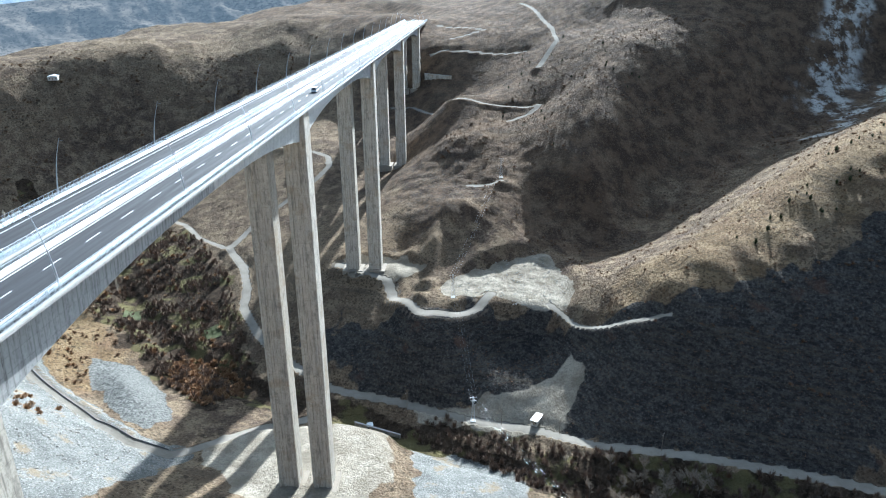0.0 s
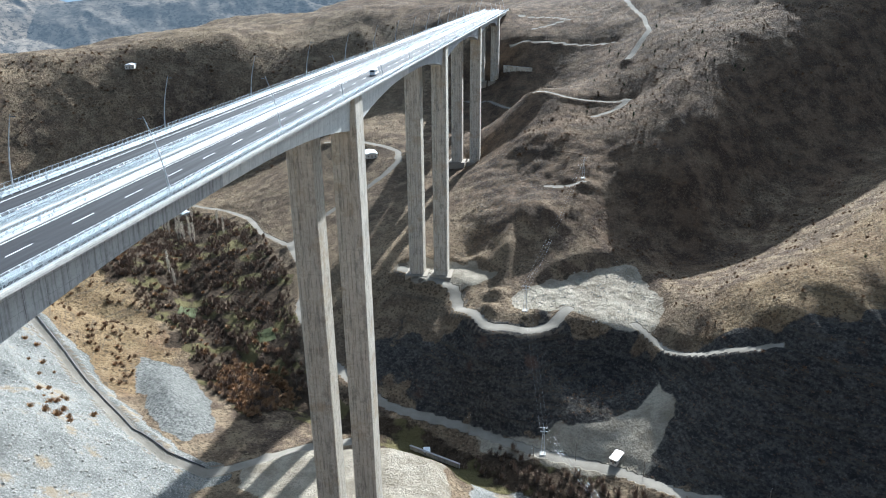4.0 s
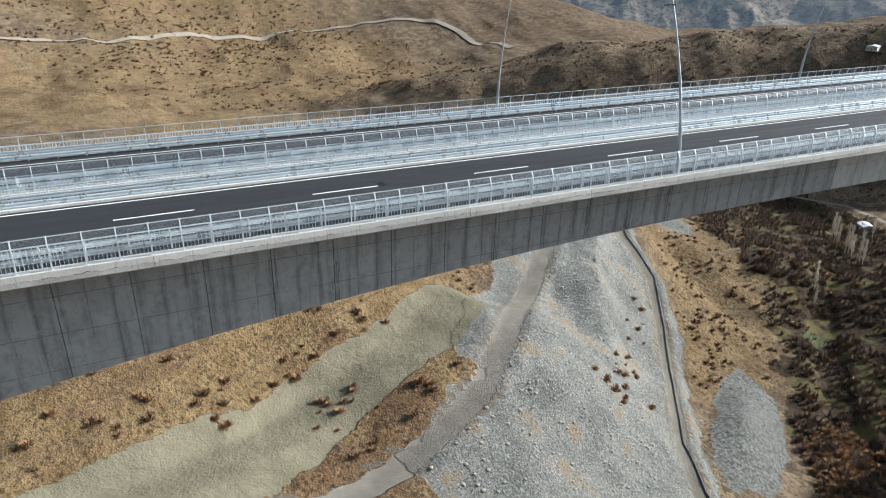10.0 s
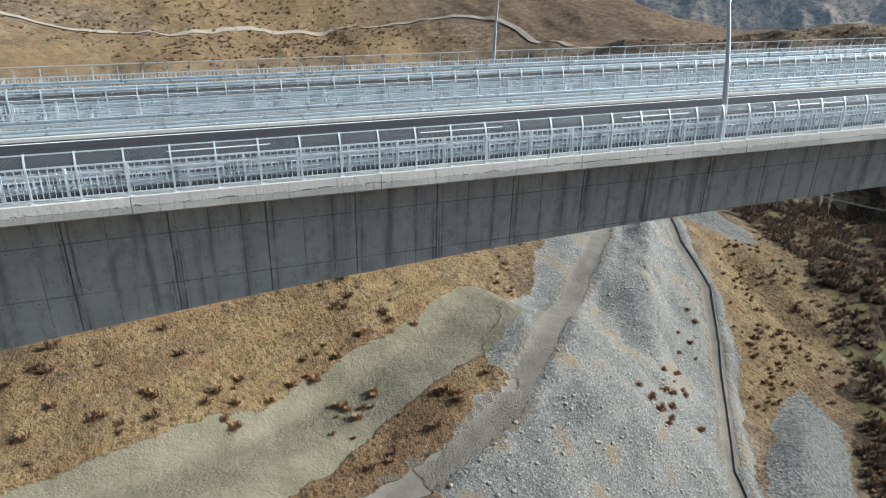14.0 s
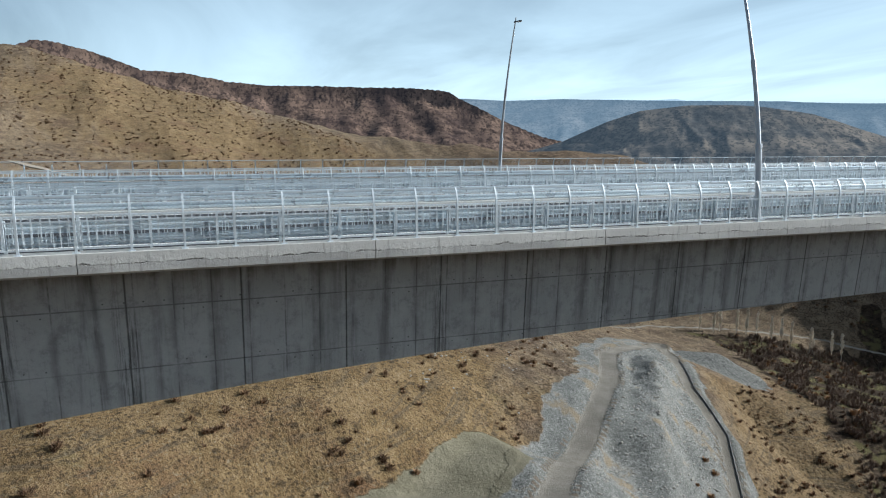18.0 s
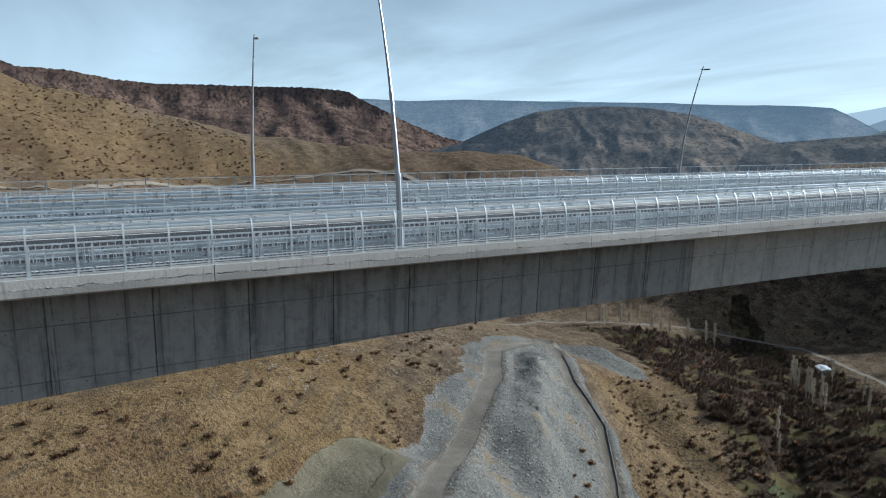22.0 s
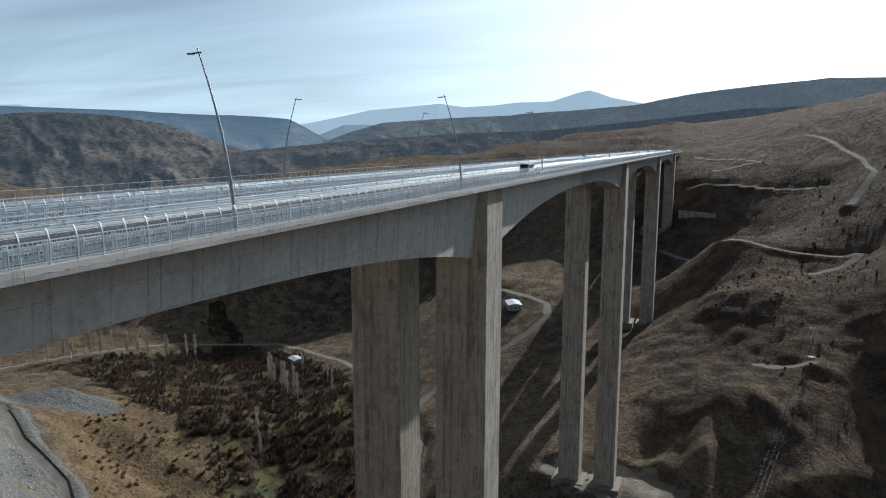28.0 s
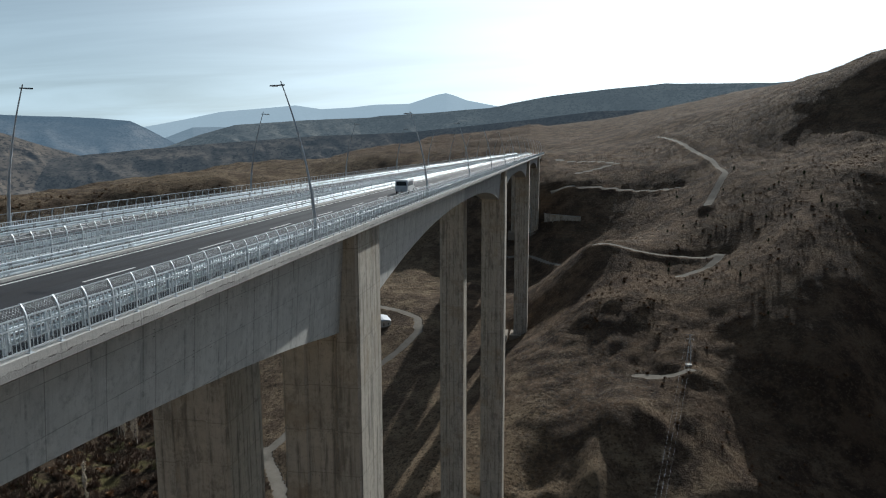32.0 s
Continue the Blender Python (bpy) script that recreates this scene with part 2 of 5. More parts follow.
def cast_edge():
    """The edge beam: pale rough concrete with a ragged darker skirt and spalls along its middle."""
    g = Graph("edge_concrete", 0.85)
    sep = g.node("ShaderNodeSeparateXYZ")
    g.put(sep.inputs[0], g.pos)
    drop = g.math("MULTIPLY_ADD", sep.outputs["Y"], 0.0073, sep.outputs["Z"])
    base = g.mix(g.noise(0.6, 6, 0.65), (0.42, 0.41, 0.385), (0.64, 0.625, 0.59))
    base = g.mix(g.math("MULTIPLY", g.random(), 0.4), base, (0.38, 0.37, 0.35))
    line = g.math("ADD", drop, g.math("MULTIPLY", g.math("SUBTRACT", g.noise(1.7, 6, 0.75, stretch=(1, 1, 0.2)), 0.5), 0.34))
    skirt = g.ramp(line, -0.33, -0.36)
    base = g.mix(g.math("MULTIPLY", skirt, g.ramp(g.noise(0.25, 3), 0.35, 0.55, 0.2, 0.75)), base, (0.27, 0.262, 0.25))
    rim = g.math("MULTIPLY", g.ramp(g.math("ABSOLUTE", g.math("ADD", line, 0.335)), 0.035, 0.012), g.ramp(g.noise(1.1, 4, 0.7), 0.47, 0.6))
    base = g.mix(g.math("MULTIPLY", rim, 0.85), base, (0.07, 0.065, 0.055))
    run = g.noise(3.0, 4, 0.6, stretch=(2.0, 2.0, 0.2))
    base = g.mix(g.ramp(run, 0.55, 0.72, 0, 0.6), base, (0.2, 0.19, 0.175))
    base = g.mix(g.ramp(g.noise(11.0, 3), 0.55, 0.75, 0, 0.4), base, (0.22, 0.21, 0.2))
    g.colour(base)
    g.bump(g.math("SUBTRACT", g.noise(7.0, 6, 0.7), g.math("ADD", rim, g.math("MULTIPLY", skirt, 0.4))), 0.6, 0.04)
    return g.m


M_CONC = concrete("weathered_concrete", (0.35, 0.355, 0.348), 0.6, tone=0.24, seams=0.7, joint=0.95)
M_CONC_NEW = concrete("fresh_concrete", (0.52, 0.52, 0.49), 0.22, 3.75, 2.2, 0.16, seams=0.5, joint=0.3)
M_PIER = concrete("column_concrete", (0.47, 0.43, 0.36), 0.85, 1.3, 4.4, 0.26, 0.55, "XY", seams=0.4)
M_EDGE = cast_edge()


def asphalt():
    g = Graph("asphalt", 0.8)
    c = g.mix(g.noise(0.25, 5, stretch=(1.6, 0.12, 1)), (0.012, 0.0125, 0.015), (0.034, 0.034, 0.037))
    c = g.mix(g.ramp(g.noise(90.0, 2), 0.5, 0.75, 0, 0.3), c, (0.06, 0.06, 0.06))
    g.colour(c)
    g.put(g.b.inputs["Roughness"], g.ramp(g.noise(0.4, 4, stretch=(2, 0.1, 1)), 0.3, 0.7, 0.6, 0.8))
    g.b.inputs["Specular IOR Level"].default_value = 0.22
    g.bump(g.noise(60.0, 3), 0.25, 0.01)
    return g.m


def steel(name, col, rough, metal=0.85):
    g = Graph(name, rough, metal)
    g.colour(g.mix(g.noise(2.5, 5), tuple(c * 0.8 for c in col), col))
    g.put(g.b.inputs["Roughness"], g.ramp(g.noise(1.2, 4), 0.3, 0.7, rough - 0.08, rough + 0.12))
    return g.m


def wire():
    """Diamond wire netting: thin wires, open between."""
    g = Graph("wire_netting", 0.5, 0.35)
    sep = g.node("ShaderNodeSeparateXYZ")
    g.put(sep.inputs[0], g.pos)
    hits = []
    for sgn in (1.0, -1.0):
        d = g.math("FRACT", g.math("DIVIDE", g.math("MULTIPLY_ADD", sep.outputs["Z"], sgn, sep.outputs["Y"]), 0.13))
        hits.append(g.ramp(g.math("ABSOLUTE", g.math("SUBTRACT", d, 0.5)), 0.455, 0.475))
    g.put(g.b.inputs["Alpha"], g.math("MULTIPLY", g.math("MAXIMUM", *hits), 0.6))
    g.b.inputs["Base Color"].default_value = (0.6, 0.66, 0.7, 1)
    return g.m


M_ASPH = asphalt()
M_STEEL = steel("galvanised_steel", (0.66, 0.71, 0.74), 0.52, 0.45)
M_RAIL = steel("guard_rail_steel", (0.72, 0.8, 0.85), 0.32, 0.6)
M_LAMP = steel("lamp_steel", (0.55, 0.58, 0.61), 0.4, 0.5)
M_PAINT = plain("road_paint", (0.72, 0.72, 0.7), 0.55)
M_DARK = plain("dark_glass", (0.02, 0.022, 0.025), 0.2)
M_LENS = plain("lamp_lens", (0.6, 0.62, 0.62), 0.15)
M_TYRE = plain("tyre", (0.02, 0.02, 0.02), 0.85)
M_CARWHITE = plain("white_car_paint", (0.78, 0.78, 0.78), 0.25)
M_MESH = wire()


def earth():
    """The ground: dry soil and grass, with tracks, rubble, pale fill, scrub litter and rock where the covers say."""
    g = Graph("ground", 1.0)
    g.b.inputs["Specular IOR Level"].default_value = 0.06
    big, mid, fine = g.noise(0.012, 6, 0.6), g.noise(0.09, 6, 0.65), g.noise(0.9, 6, 0.7)
    ragged = g.noise(0.45, 5, 0.7)
    soil = g.mix(g.ramp(big, 0.35, 0.65), (0.092, 0.066, 0.049), (0.175, 0.128, 0.083))
    soil = g.mix(g.ramp(mid, 0.42, 0.62), soil, (0.23, 0.172, 0.112))
    soil = g.mix(g.ramp(g.noise(0.35, 5, 0.7), 0.56, 0.68, 0, 0.8), soil, (0.054, 0.043, 0.032))
    soil = g.mix(g.ramp(fine, 0.5, 0.75, 0, 0.5), soil, (0.245, 0.209, 0.158))
    grass = g.mix(g.ramp(mid, 0.35, 0.7), (0.175, 0.118, 0.057), (0.262, 0.182, 0.096))
    grass = g.mix(g.ramp(fine, 0.55, 0.72, 0, 0.55), grass, (0.115, 0.078, 0.042))
    grass = g.mix(g.ramp(g.noise(0.05, 4), 0.58, 0.7, 0, 0.5), grass, (0.15, 0.12, 0.06))
    grass = g.mix(g.ramp(g.noise(0.016, 6, 0.7), 0.5, 0.64, 0, 0.65), grass, (0.15, 0.085, 0.05))
    c = g.mix(g.attr("grass"), soil, grass)
    grain = g.noise(0.75, 4, 0.68)
    c = g.mix(g.ramp(grain, 0.53, 0.62, 0, 0.7), c, (0.045, 0.035, 0.025))
    c = g.mix(g.ramp(grain, 0.42, 0.34, 0, 0.5), c, (0.3, 0.255, 0.18))
    # tussocks and low cushions, in two sizes
    for scale, reach, dark in ((0.5, 0.34, (0.05, 0.036, 0.022)), (0.16, 0.26, (0.035, 0.028, 0.02))):
        dots = g.node("ShaderNodeTexVoronoi")
        g.put(dots.inputs["Vector"], g.pos)
        dots.inputs["Scale"].default_value = scale
        g.put(dots.inputs["Randomness"], 1.0)
        edge = g.math("ADD", dots.outputs["Distance"], g.math("MULTIPLY", g.math("SUBTRACT", fine, 0.5), 0.35))
        spot = g.math("MULTIPLY", g.ramp(edge, reach, reach - 0.1, 0.0, 0.75), g.ramp(g.noise(0.03, 4, 0.6), 0.4, 0.55, 0.25, 0.85))
        c = g.mix(spot, c, dark)
    slate = g.mix(g.ramp(mid, 0.4, 0.62), (0.064, 0.045, 0.033), (0.145, 0.1, 0.066))
    slate = g.mix(g.ramp(grain, 0.47, 0.38, 0, 0.5), slate, (0.185, 0.138, 0.09))
    c = g.mix(g.attr("slate"), c, slate)
    strata = g.noise(0.22, 7, 0.72, stretch=(1.0, 0.35, 2.4))
    rock = g.mix(g.ramp(strata, 0.38, 0.62), (0.034, 0.033, 0.032), (0.09, 0.082, 0.073))
    rock = g.mix(g.ramp(grain, 0.44, 0.36, 0, 0.6), rock, (0.145, 0.136, 0.122))
    rock = g.mix(g.ramp(grain, 0.52, 0.6, 0, 0.7), rock, (0.022, 0.022, 0.023))
    rock = g.mix(g.ramp(g.noise(0.06, 4), 0.6, 0.72, 0, 0.6), rock, (0.108, 0.062, 0.043))
    c = g.mix(g.cover("rock", ragged), c, rock)
    # worn sheep steps along the contours, and bare pale scars
    steps = g.noise(0.55, 4, 0.65, stretch=(0.05, 0.05, 1.6))
    c = g.mix(g.math("MULTIPLY", g.ramp(steps, 0.53, 0.62), g.ramp(big, 0.4, 0.6, 0.1, 0.5)), c, (0.09, 0.075, 0.055))
    scar = g.math("MULTIPLY", g.attr("scar"), g.ramp(g.noise(0.06, 6, 0.7), 0.45, 0.58))
    c = g.mix(scar, c, (0.55, 0.53, 0.49))
    lit = g.mix(g.ramp(g.noise(0.25, 6, 0.7), 0.35, 0.65), (0.024, 0.018, 0.013), (0.07, 0.05, 0.034))
    lit = g.mix(g.ramp(grain, 0.48, 0.36, 0, 0.6), lit, (0.11, 0.083, 0.057))
    lit = g.mix(g.ramp(g.noise(0.06, 4), 0.5, 0.58, 0, 0.8), lit, (0.125, 0.11, 0.05))
    c = g.mix(g.cover("scrub", ragged), c, lit)
    stones = g.node("ShaderNodeTexVoronoi")
    g.put(stones.inputs["Vector"], g.pos)
    stones.inputs["Scale"].default_value = 1.6
    rub = g.mix(g.ramp(g.noise(0.06, 6, 0.65), 0.36, 0.64), (0.135, 0.137, 0.127), (0.245, 0.243, 0.225))
    chips = g.noise(1.3, 6, 0.78)
    rub = g.mix(g.ramp(chips, 0.52, 0.6, 0, 0.85), rub, (0.07, 0.07, 0.064))
    rub = g.mix(g.ramp(chips, 0.46, 0.39, 0, 0.8), rub, (0.38, 0.378, 0.357))
    rub = g.mix(g.ramp(g.noise(0.5, 5, 0.7, stretch=(1.0, 1.0, 2.5)), 0.54, 0.66, 0, 0.45), rub, (0.12, 0.118, 0.108))
    rub = g.mix(g.ramp(stones.outputs["Distance"], 0.4, 0.65, 0, 0.35), rub, (0.11, 0.108, 0.1))
    rub = g.mix(g.ramp(g.noise(0.06, 5, 0.65), 0.55, 0.65, 0, 0.7), rub, (0.22, 0.165, 0.1))
    c = g.mix(g.cover("rubble", ragged), c, rub)
    c = g.mix(g.cover("heap", ragged), c, g.mix(g.ramp(g.noise(0.8, 4, 0.7), 0.38, 0.62), (0.095, 0.096, 0.09), (0.21, 0.208, 0.193)))
    pale = g.mix(g.ramp(mid, 0.35, 0.65), (0.21, 0.18, 0.138), (0.36, 0.32, 0.255))
    pale = g.mix(g.ramp(grain, 0.5, 0.6, 0, 0.6), pale, (0.224, 0.200, 0.160))
    c = g.mix(g.cover("pale", ragged), c, pale)
    c = g.mix(g.cover("rim", ragged), c, g.mix(fine, (0.1, 0.08, 0.06), (0.2, 0.17, 0.135)))
    way = g.mix(g.ramp(mid, 0.3, 0.7), (0.165, 0.15, 0.126), (0.235, 0.214, 0.182))
    way = g.mix(g.ramp(g.noise(0.3, 5, 0.7), 0.5, 0.7, 0, 0.45), way, (0.185, 0.166, 0.14))
    yard = g.mix(g.ramp(mid, 0.3, 0.7), (0.135, 0.122, 0.084), (0.195, 0.174, 0.124))
    yard = g.mix(g.ramp(fine, 0.55, 0.75, 0, 0.4), yard, (0.288, 0.272, 0.232))
    c = g.mix(g.cover("yard", ragged), c, yard)
    c = g.mix(g.cover("track", ragged), c, way)
    g.colour(c)
    rough = g.math("ADD", g.math("MULTIPLY", g.noise(0.35, 6, 0.75), 2.6), g.math("MULTIPLY", strata, g.attr("rock")))
    worn = g.math("MAXIMUM", g.cover("track", ragged), g.math("MULTIPLY", g.cover("yard", ragged), 0.6))
    loose = g.math("MULTIPLY", g.cover("rubble", ragged), 0.55)
    keep = g.math("SUBTRACT", 1.0, g.math("MAXIMUM", g.math("MULTIPLY", worn, 0.93), loose))
    rough = g.math("MULTIPLY", rough, keep)
    gravel = g.math("MULTIPLY", chips, g.math("MULTIPLY_ADD", loose, 1.3, 0.12))
    g.bump(g.math("ADD", g.math("ADD", rough, gravel), g.math("MULTIPLY", g.math("MULTIPLY", stones.outputs["Distance"], keep), 0.25)), 0.9, 0.9)
    return g.m


def twigs(name, a, b):
    g = Graph(name, 0.95)
    g.b.inputs["Specular IOR Level"].default_value = 0.1
    isle = g.node("ShaderNodeNewGeometry").outputs["Random Per Island"]
    c = g.mix(isle, g.mix(g.ramp(g.noise(0.25, 4), 0.35, 0.65), a, b), g.mix(g.ramp(g.noise(0.16, 3), 0.35, 0.65), b, a))
    g.colour(g.mix(g.math("MULTIPLY", g.random(), 0.5), c, tuple(0.5 * (p + q) for p, q in zip(a, b))))
    return g.m


M_GROUND = earth()
M_BARK = twigs("grey_bark", (0.13, 0.11, 0.09), (0.22, 0.19, 0.155))
M_TWIG = twigs("bare_twigs", (0.1, 0.068, 0.05), (0.2, 0.148, 0.112))
M_RUST = twigs("rust_brown_twigs", (0.2, 0.11, 0.055), (0.31, 0.2, 0.115))
M_SHRUB = twigs("dry_shrub", (0.085, 0.055, 0.036), (0.19, 0.112, 0.062))
M_POPLAR = twigs("poplar_twigs", (0.6, 0.54, 0.45), (0.72, 0.66, 0.56))
M_PALETWIG = twigs("pale_bank_twigs", (0.24, 0.195, 0.15), (0.36, 0.31, 0.25))
M_GREEN = twigs("dark_green_leaves", (0.03, 0.045, 0.022), (0.055, 0.07, 0.035))
M_STONE = plain("pale_stone", (0.27, 0.255, 0.225), 0.95)
M_ROOF = plain("pale_metal_roof", (0.62, 0.65, 0.68), 0.45)
M_WALL = plain("plastered_wall", (0.5, 0.47, 0.42), 0.85)
M_PIPE = plain("black_pipe", (0.018, 0.018, 0.02), 0.5)
M_WOODPOLE = plain("weathered_wood", (0.2, 0.16, 0.12), 0.85)
M_GRAVEL = plain("pale_gravel", (0.25, 0.215, 0.17), 0.95)
M_FIELDGREEN = plain("young_green_crop", (0.095, 0.11, 0.04), 0.9)


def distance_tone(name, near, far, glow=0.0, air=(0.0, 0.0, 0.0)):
    """Distant hills; the haze of the air before them is painted on as a glow."""
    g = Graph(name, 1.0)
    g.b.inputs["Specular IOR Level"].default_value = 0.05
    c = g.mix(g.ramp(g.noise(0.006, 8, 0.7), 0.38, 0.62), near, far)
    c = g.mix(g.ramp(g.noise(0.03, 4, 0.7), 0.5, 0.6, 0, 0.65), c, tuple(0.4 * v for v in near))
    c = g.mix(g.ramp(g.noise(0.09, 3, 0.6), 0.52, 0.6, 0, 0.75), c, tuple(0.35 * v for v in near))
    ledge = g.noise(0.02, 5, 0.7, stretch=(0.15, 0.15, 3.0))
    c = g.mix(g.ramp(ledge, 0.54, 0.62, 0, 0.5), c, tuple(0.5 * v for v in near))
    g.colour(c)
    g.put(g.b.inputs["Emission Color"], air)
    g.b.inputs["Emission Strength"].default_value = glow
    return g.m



# ---- small builders ----
def mesh_of(name, verts, faces, material, smooth=False):
    me = bpy.data.meshes.new(name)
    me.from_pydata(verts, [], faces)
    me.materials.append(material)
    if smooth:
        me.shade_smooth()
    me.update()
    return me


def part(name, bm, material, parent=None, label=""):
    me = bpy.data.meshes.new(name)
    bm.to_mesh(me)
    bm.free()
    me.materials.append(material)
    ob = new(name, me)
    if parent:
        ob.parent = parent
    return tagged(ob, label)


def add_box(bm, x0, x1, y0, y1, z0, z1):
    v = [bm.verts.new((x, y, z)) for x in (x0, x1) for y in (y0, y1) for z in (z0, z1)]
    for f in ((0, 1, 3, 2), (4, 6, 7, 5), (0, 4, 5, 1), (2, 3, 7, 6), (0, 2, 6, 4), (1, 5, 7, 3)):
        bm.faces.new([v[i] for i in f])


# ---- the bridge ----
GRADE = -0.0073
PIERS = [(-37, -112), (128, -153), (293, -127), (458, -104), (623, -66)]
SPAN = 165.0
Y0, Y1 = -130.0, 735.0


def deck(y):
    return GRADE * y


def depth(y):
    off = abs(((y + 37) / SPAN % 1.0) - 0.5) * SPAN
    return 4.4 + 5.9 * min(1.0, off / 78.5) ** 2.5


def sweep(name, section, ys, material, parent=None, label=""):
    """A closed section of (x, z) points for each y, swept along the bridge."""
    verts, faces, n = [], [], len(section(ys[0]))
    for y in ys:
        verts += [(x, y, deck(y) + z) for x, z in section(y)]
    for i in range(len(ys) - 1):
        for j in range(n):
            a, b = i * n + j, i * n + (j + 1) % n
            faces.append((a, b, b + n, a + n))
    k = (len(ys) - 1) * n
    faces += [tuple(range(n - 1, -1, -1)), tuple(range(k, k + n))]
    ob = new(name, mesh_of(name, verts, faces, material))
    ob.parent = parent
    return tagged(ob, label)


def boxes(name, items, material, parent=None, label="", kind=""):
    """Many upright boxes (x0, x1, y0, y1, z0, z1) in one mesh."""
    verts, faces = [], []
    for x0, x1, y0, y1, z0, z1 in items:
        k = len(verts)
        verts += [(x, y, z) for x in (x0, x1) for y in (y0, y1) for z in (z0, z1)]
        faces += [tuple(k + i for i in f) for f in ((0, 1, 3, 2), (4, 6, 7, 5), (0, 4, 5, 1), (2, 3, 7, 6), (0, 2, 6, 4), (1, 5, 7, 3))]
    ob = new(name, mesh_of(name, verts, faces, material))
    ob.parent = parent
    return tagged(ob, label, kind=kind)


def tube(path, radii, sides=8):
    """A round bar through points, in a bmesh."""
    bm, rings = bmesh.new(), []
    for i, p in enumerate(path):
        p = Vector(p)
        a, b = Vector(path[max(i - 1, 0)]), Vector(path[min(i + 1, len(path) - 1)])
        w = (b - a).normalized()
        u = w.orthogonal().normalized()
        v = w.cross(u)
        r = radii[i] if isinstance(radii, (list, tuple)) else radii
        rings.append([bm.verts.new(p + (u * math.cos(2 * math.pi * k / sides) + v * math.sin(2 * math.pi * k / sides)) * r) for k in range(sides)])
    for p, q in zip(rings, rings[1:]):
        off = min(range(sides), key=lambda s: (q[s].co - p[0].co).length)
        for k in range(sides):
            bm.faces.new((p[k], p[(k + 1) % sides], q[(k + 1 + off) % sides], q[(k + off) % sides]))
    bm.faces.new(rings[0][::-1]), bm.faces.new(rings[-1])
    bmesh.ops.recalc_face_normals(bm, faces=bm.faces)
    return bm


def span_ys(a, b, step):
    n = max(1, round((b - a) / step))
    return [a + (b - a) * i / n for i in range(n + 1)]


SEG = 3.75
SIDES = (("east", 0.15, -1, 12.2, (2.75, 8.65), (-8.35, -0.7)), ("west", -25.75, 1, 11.2, (4.4, 10.6), (-22.2, -14.2)))
for side, x_out, sg, wide, (web0, web1), (x0, x1) in SIDES:
    def xx(d, x_out=x_out, sg=sg):
        return x_out + sg * d

    def girder(y, xx=xx, w0=web0, w1=web1, wide=wide):
        return [(xx(0.25), -0.66), (xx(w0 - 0.07 * (depth(y) - 1.0)), -1.02), (xx(w0), -depth(y)), (xx(w1), -depth(y)), (xx(w1 + 0.07 * (depth(y) - 1.0)), -1.02),
                (xx(wide), -0.66), (xx(wide), -0.22), (xx(0.25), -0.22)]

    bridge = tagged(new("concrete_bridge"), "tall grey concrete motorway bridge on twin columns over the valley", "bridge", group="two bridge decks side by side")
    # cast segments: the near ones one by one, the far ones in long runs
    near = (-44.0, 215.0) if side == "east" else (40.0, 70.0)
    y = Y0
    while y < Y1 - 1:
        if near[0] <= y < near[1]:
            e = y + SEG
            nm = "girder_segment"
        else:
            e = near[0] if y < near[0] else Y1
            if y < near[0]:
                e = near[0]
            nm = "girder"
        e = min(e, Y1)
        fresh = 45.8 <= y < 205 and side == "east"
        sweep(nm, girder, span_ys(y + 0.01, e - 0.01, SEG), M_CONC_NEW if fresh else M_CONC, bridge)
        y = e
    # edge beam in pours of some nine metres
    pours = [(Y0, -45.0)] + [(-45 + 9.0 * i, -36 + 9.0 * i) for i in range(29)] + [(216.0, Y1)]
    for a, b in pours:
        sweep("edge_beam", lambda y: [(xx(0), 0), (xx(0), -0.6), (xx(0.08), -0.67), (xx(0.62), -0.67), (xx(0.62), 0)],
              [a + 0.012, b - 0.012], M_EDGE, bridge)
    sweep("inner_edge_beam", lambda y: [(xx(wide - 1.0), 0.02), (xx(wide - 1.0), -0.2), (xx(wide + 0.004), -0.2), (xx(wide + 0.004), 0.02)], [Y0, Y1], M_EDGE, bridge)
    sweep("carriageway", lambda y: [(xx(0.624), -0.216), (xx(0.624), -0.14), (xx(wide - 1.004), -0.14), (xx(wide - 1.004), -0.216)], [Y0, Y1], M_ASPH, bridge, "dark smooth asphalt")
    for d, w in ((2.2, 0.16), (wide - 1.55, 0.16)):
        sweep("edge_line", lambda y: [(xx(d), -0.139), (xx(d), -0.134), (xx(d + w), -0.134), (xx(d + w), -0.139)], [Y0, Y1], M_PAINT, bridge, "worn white painted line")
    k = 0
    for i in range(-11, 62):
        a = 1.2 + 11.85 * i + (0 if side == "east" else 4.0)
        if Y0 < a < Y1 - 5:
            sweep("lane_dash", lambda y: [(xx(7.1), -0.139), (xx(7.1), -0.134), (xx(7.26), -0.134), (xx(7.26), -0.139)], [a, a + 4.5], M_PAINT, bridge)
    # columns with a shallow groove down the faces across the bridge
    for y, z in PIERS:
        top = deck(y) - 0.9
        g0, g1, gd = x0 + 2.2, x1 - 2.2, 0.4
        if side == "west":
            top = deck(y) - 0.9
        plan = [(x0 + 0.25, y - 4), (g0, y - 4), (g0 + 0.25, y - 4 + gd), (g1 - 0.25, y - 4 + gd), (g1, y - 4), (x1 - 0.25, y - 4), (x1, y - 3.75), (x1, y + 3.75),
                (x1 - 0.25, y + 4), (g1, y + 4), (g1 - 0.25, y + 4 - gd), (g0 + 0.25, y + 4 - gd), (g0, y + 4), (x0 + 0.25, y + 4), (x0, y + 3.75), (x0, y - 3.75)]
        levels = [z - 3.0] + [z + 4.4 * j for j in range(1, int((top - z) / 4.4) + 1)] + [top]
        # climbing lifts of about nine metres, each its own pour
        lifts = list(range(0, len(levels) - 1, 2)) + [len(levels) - 1]
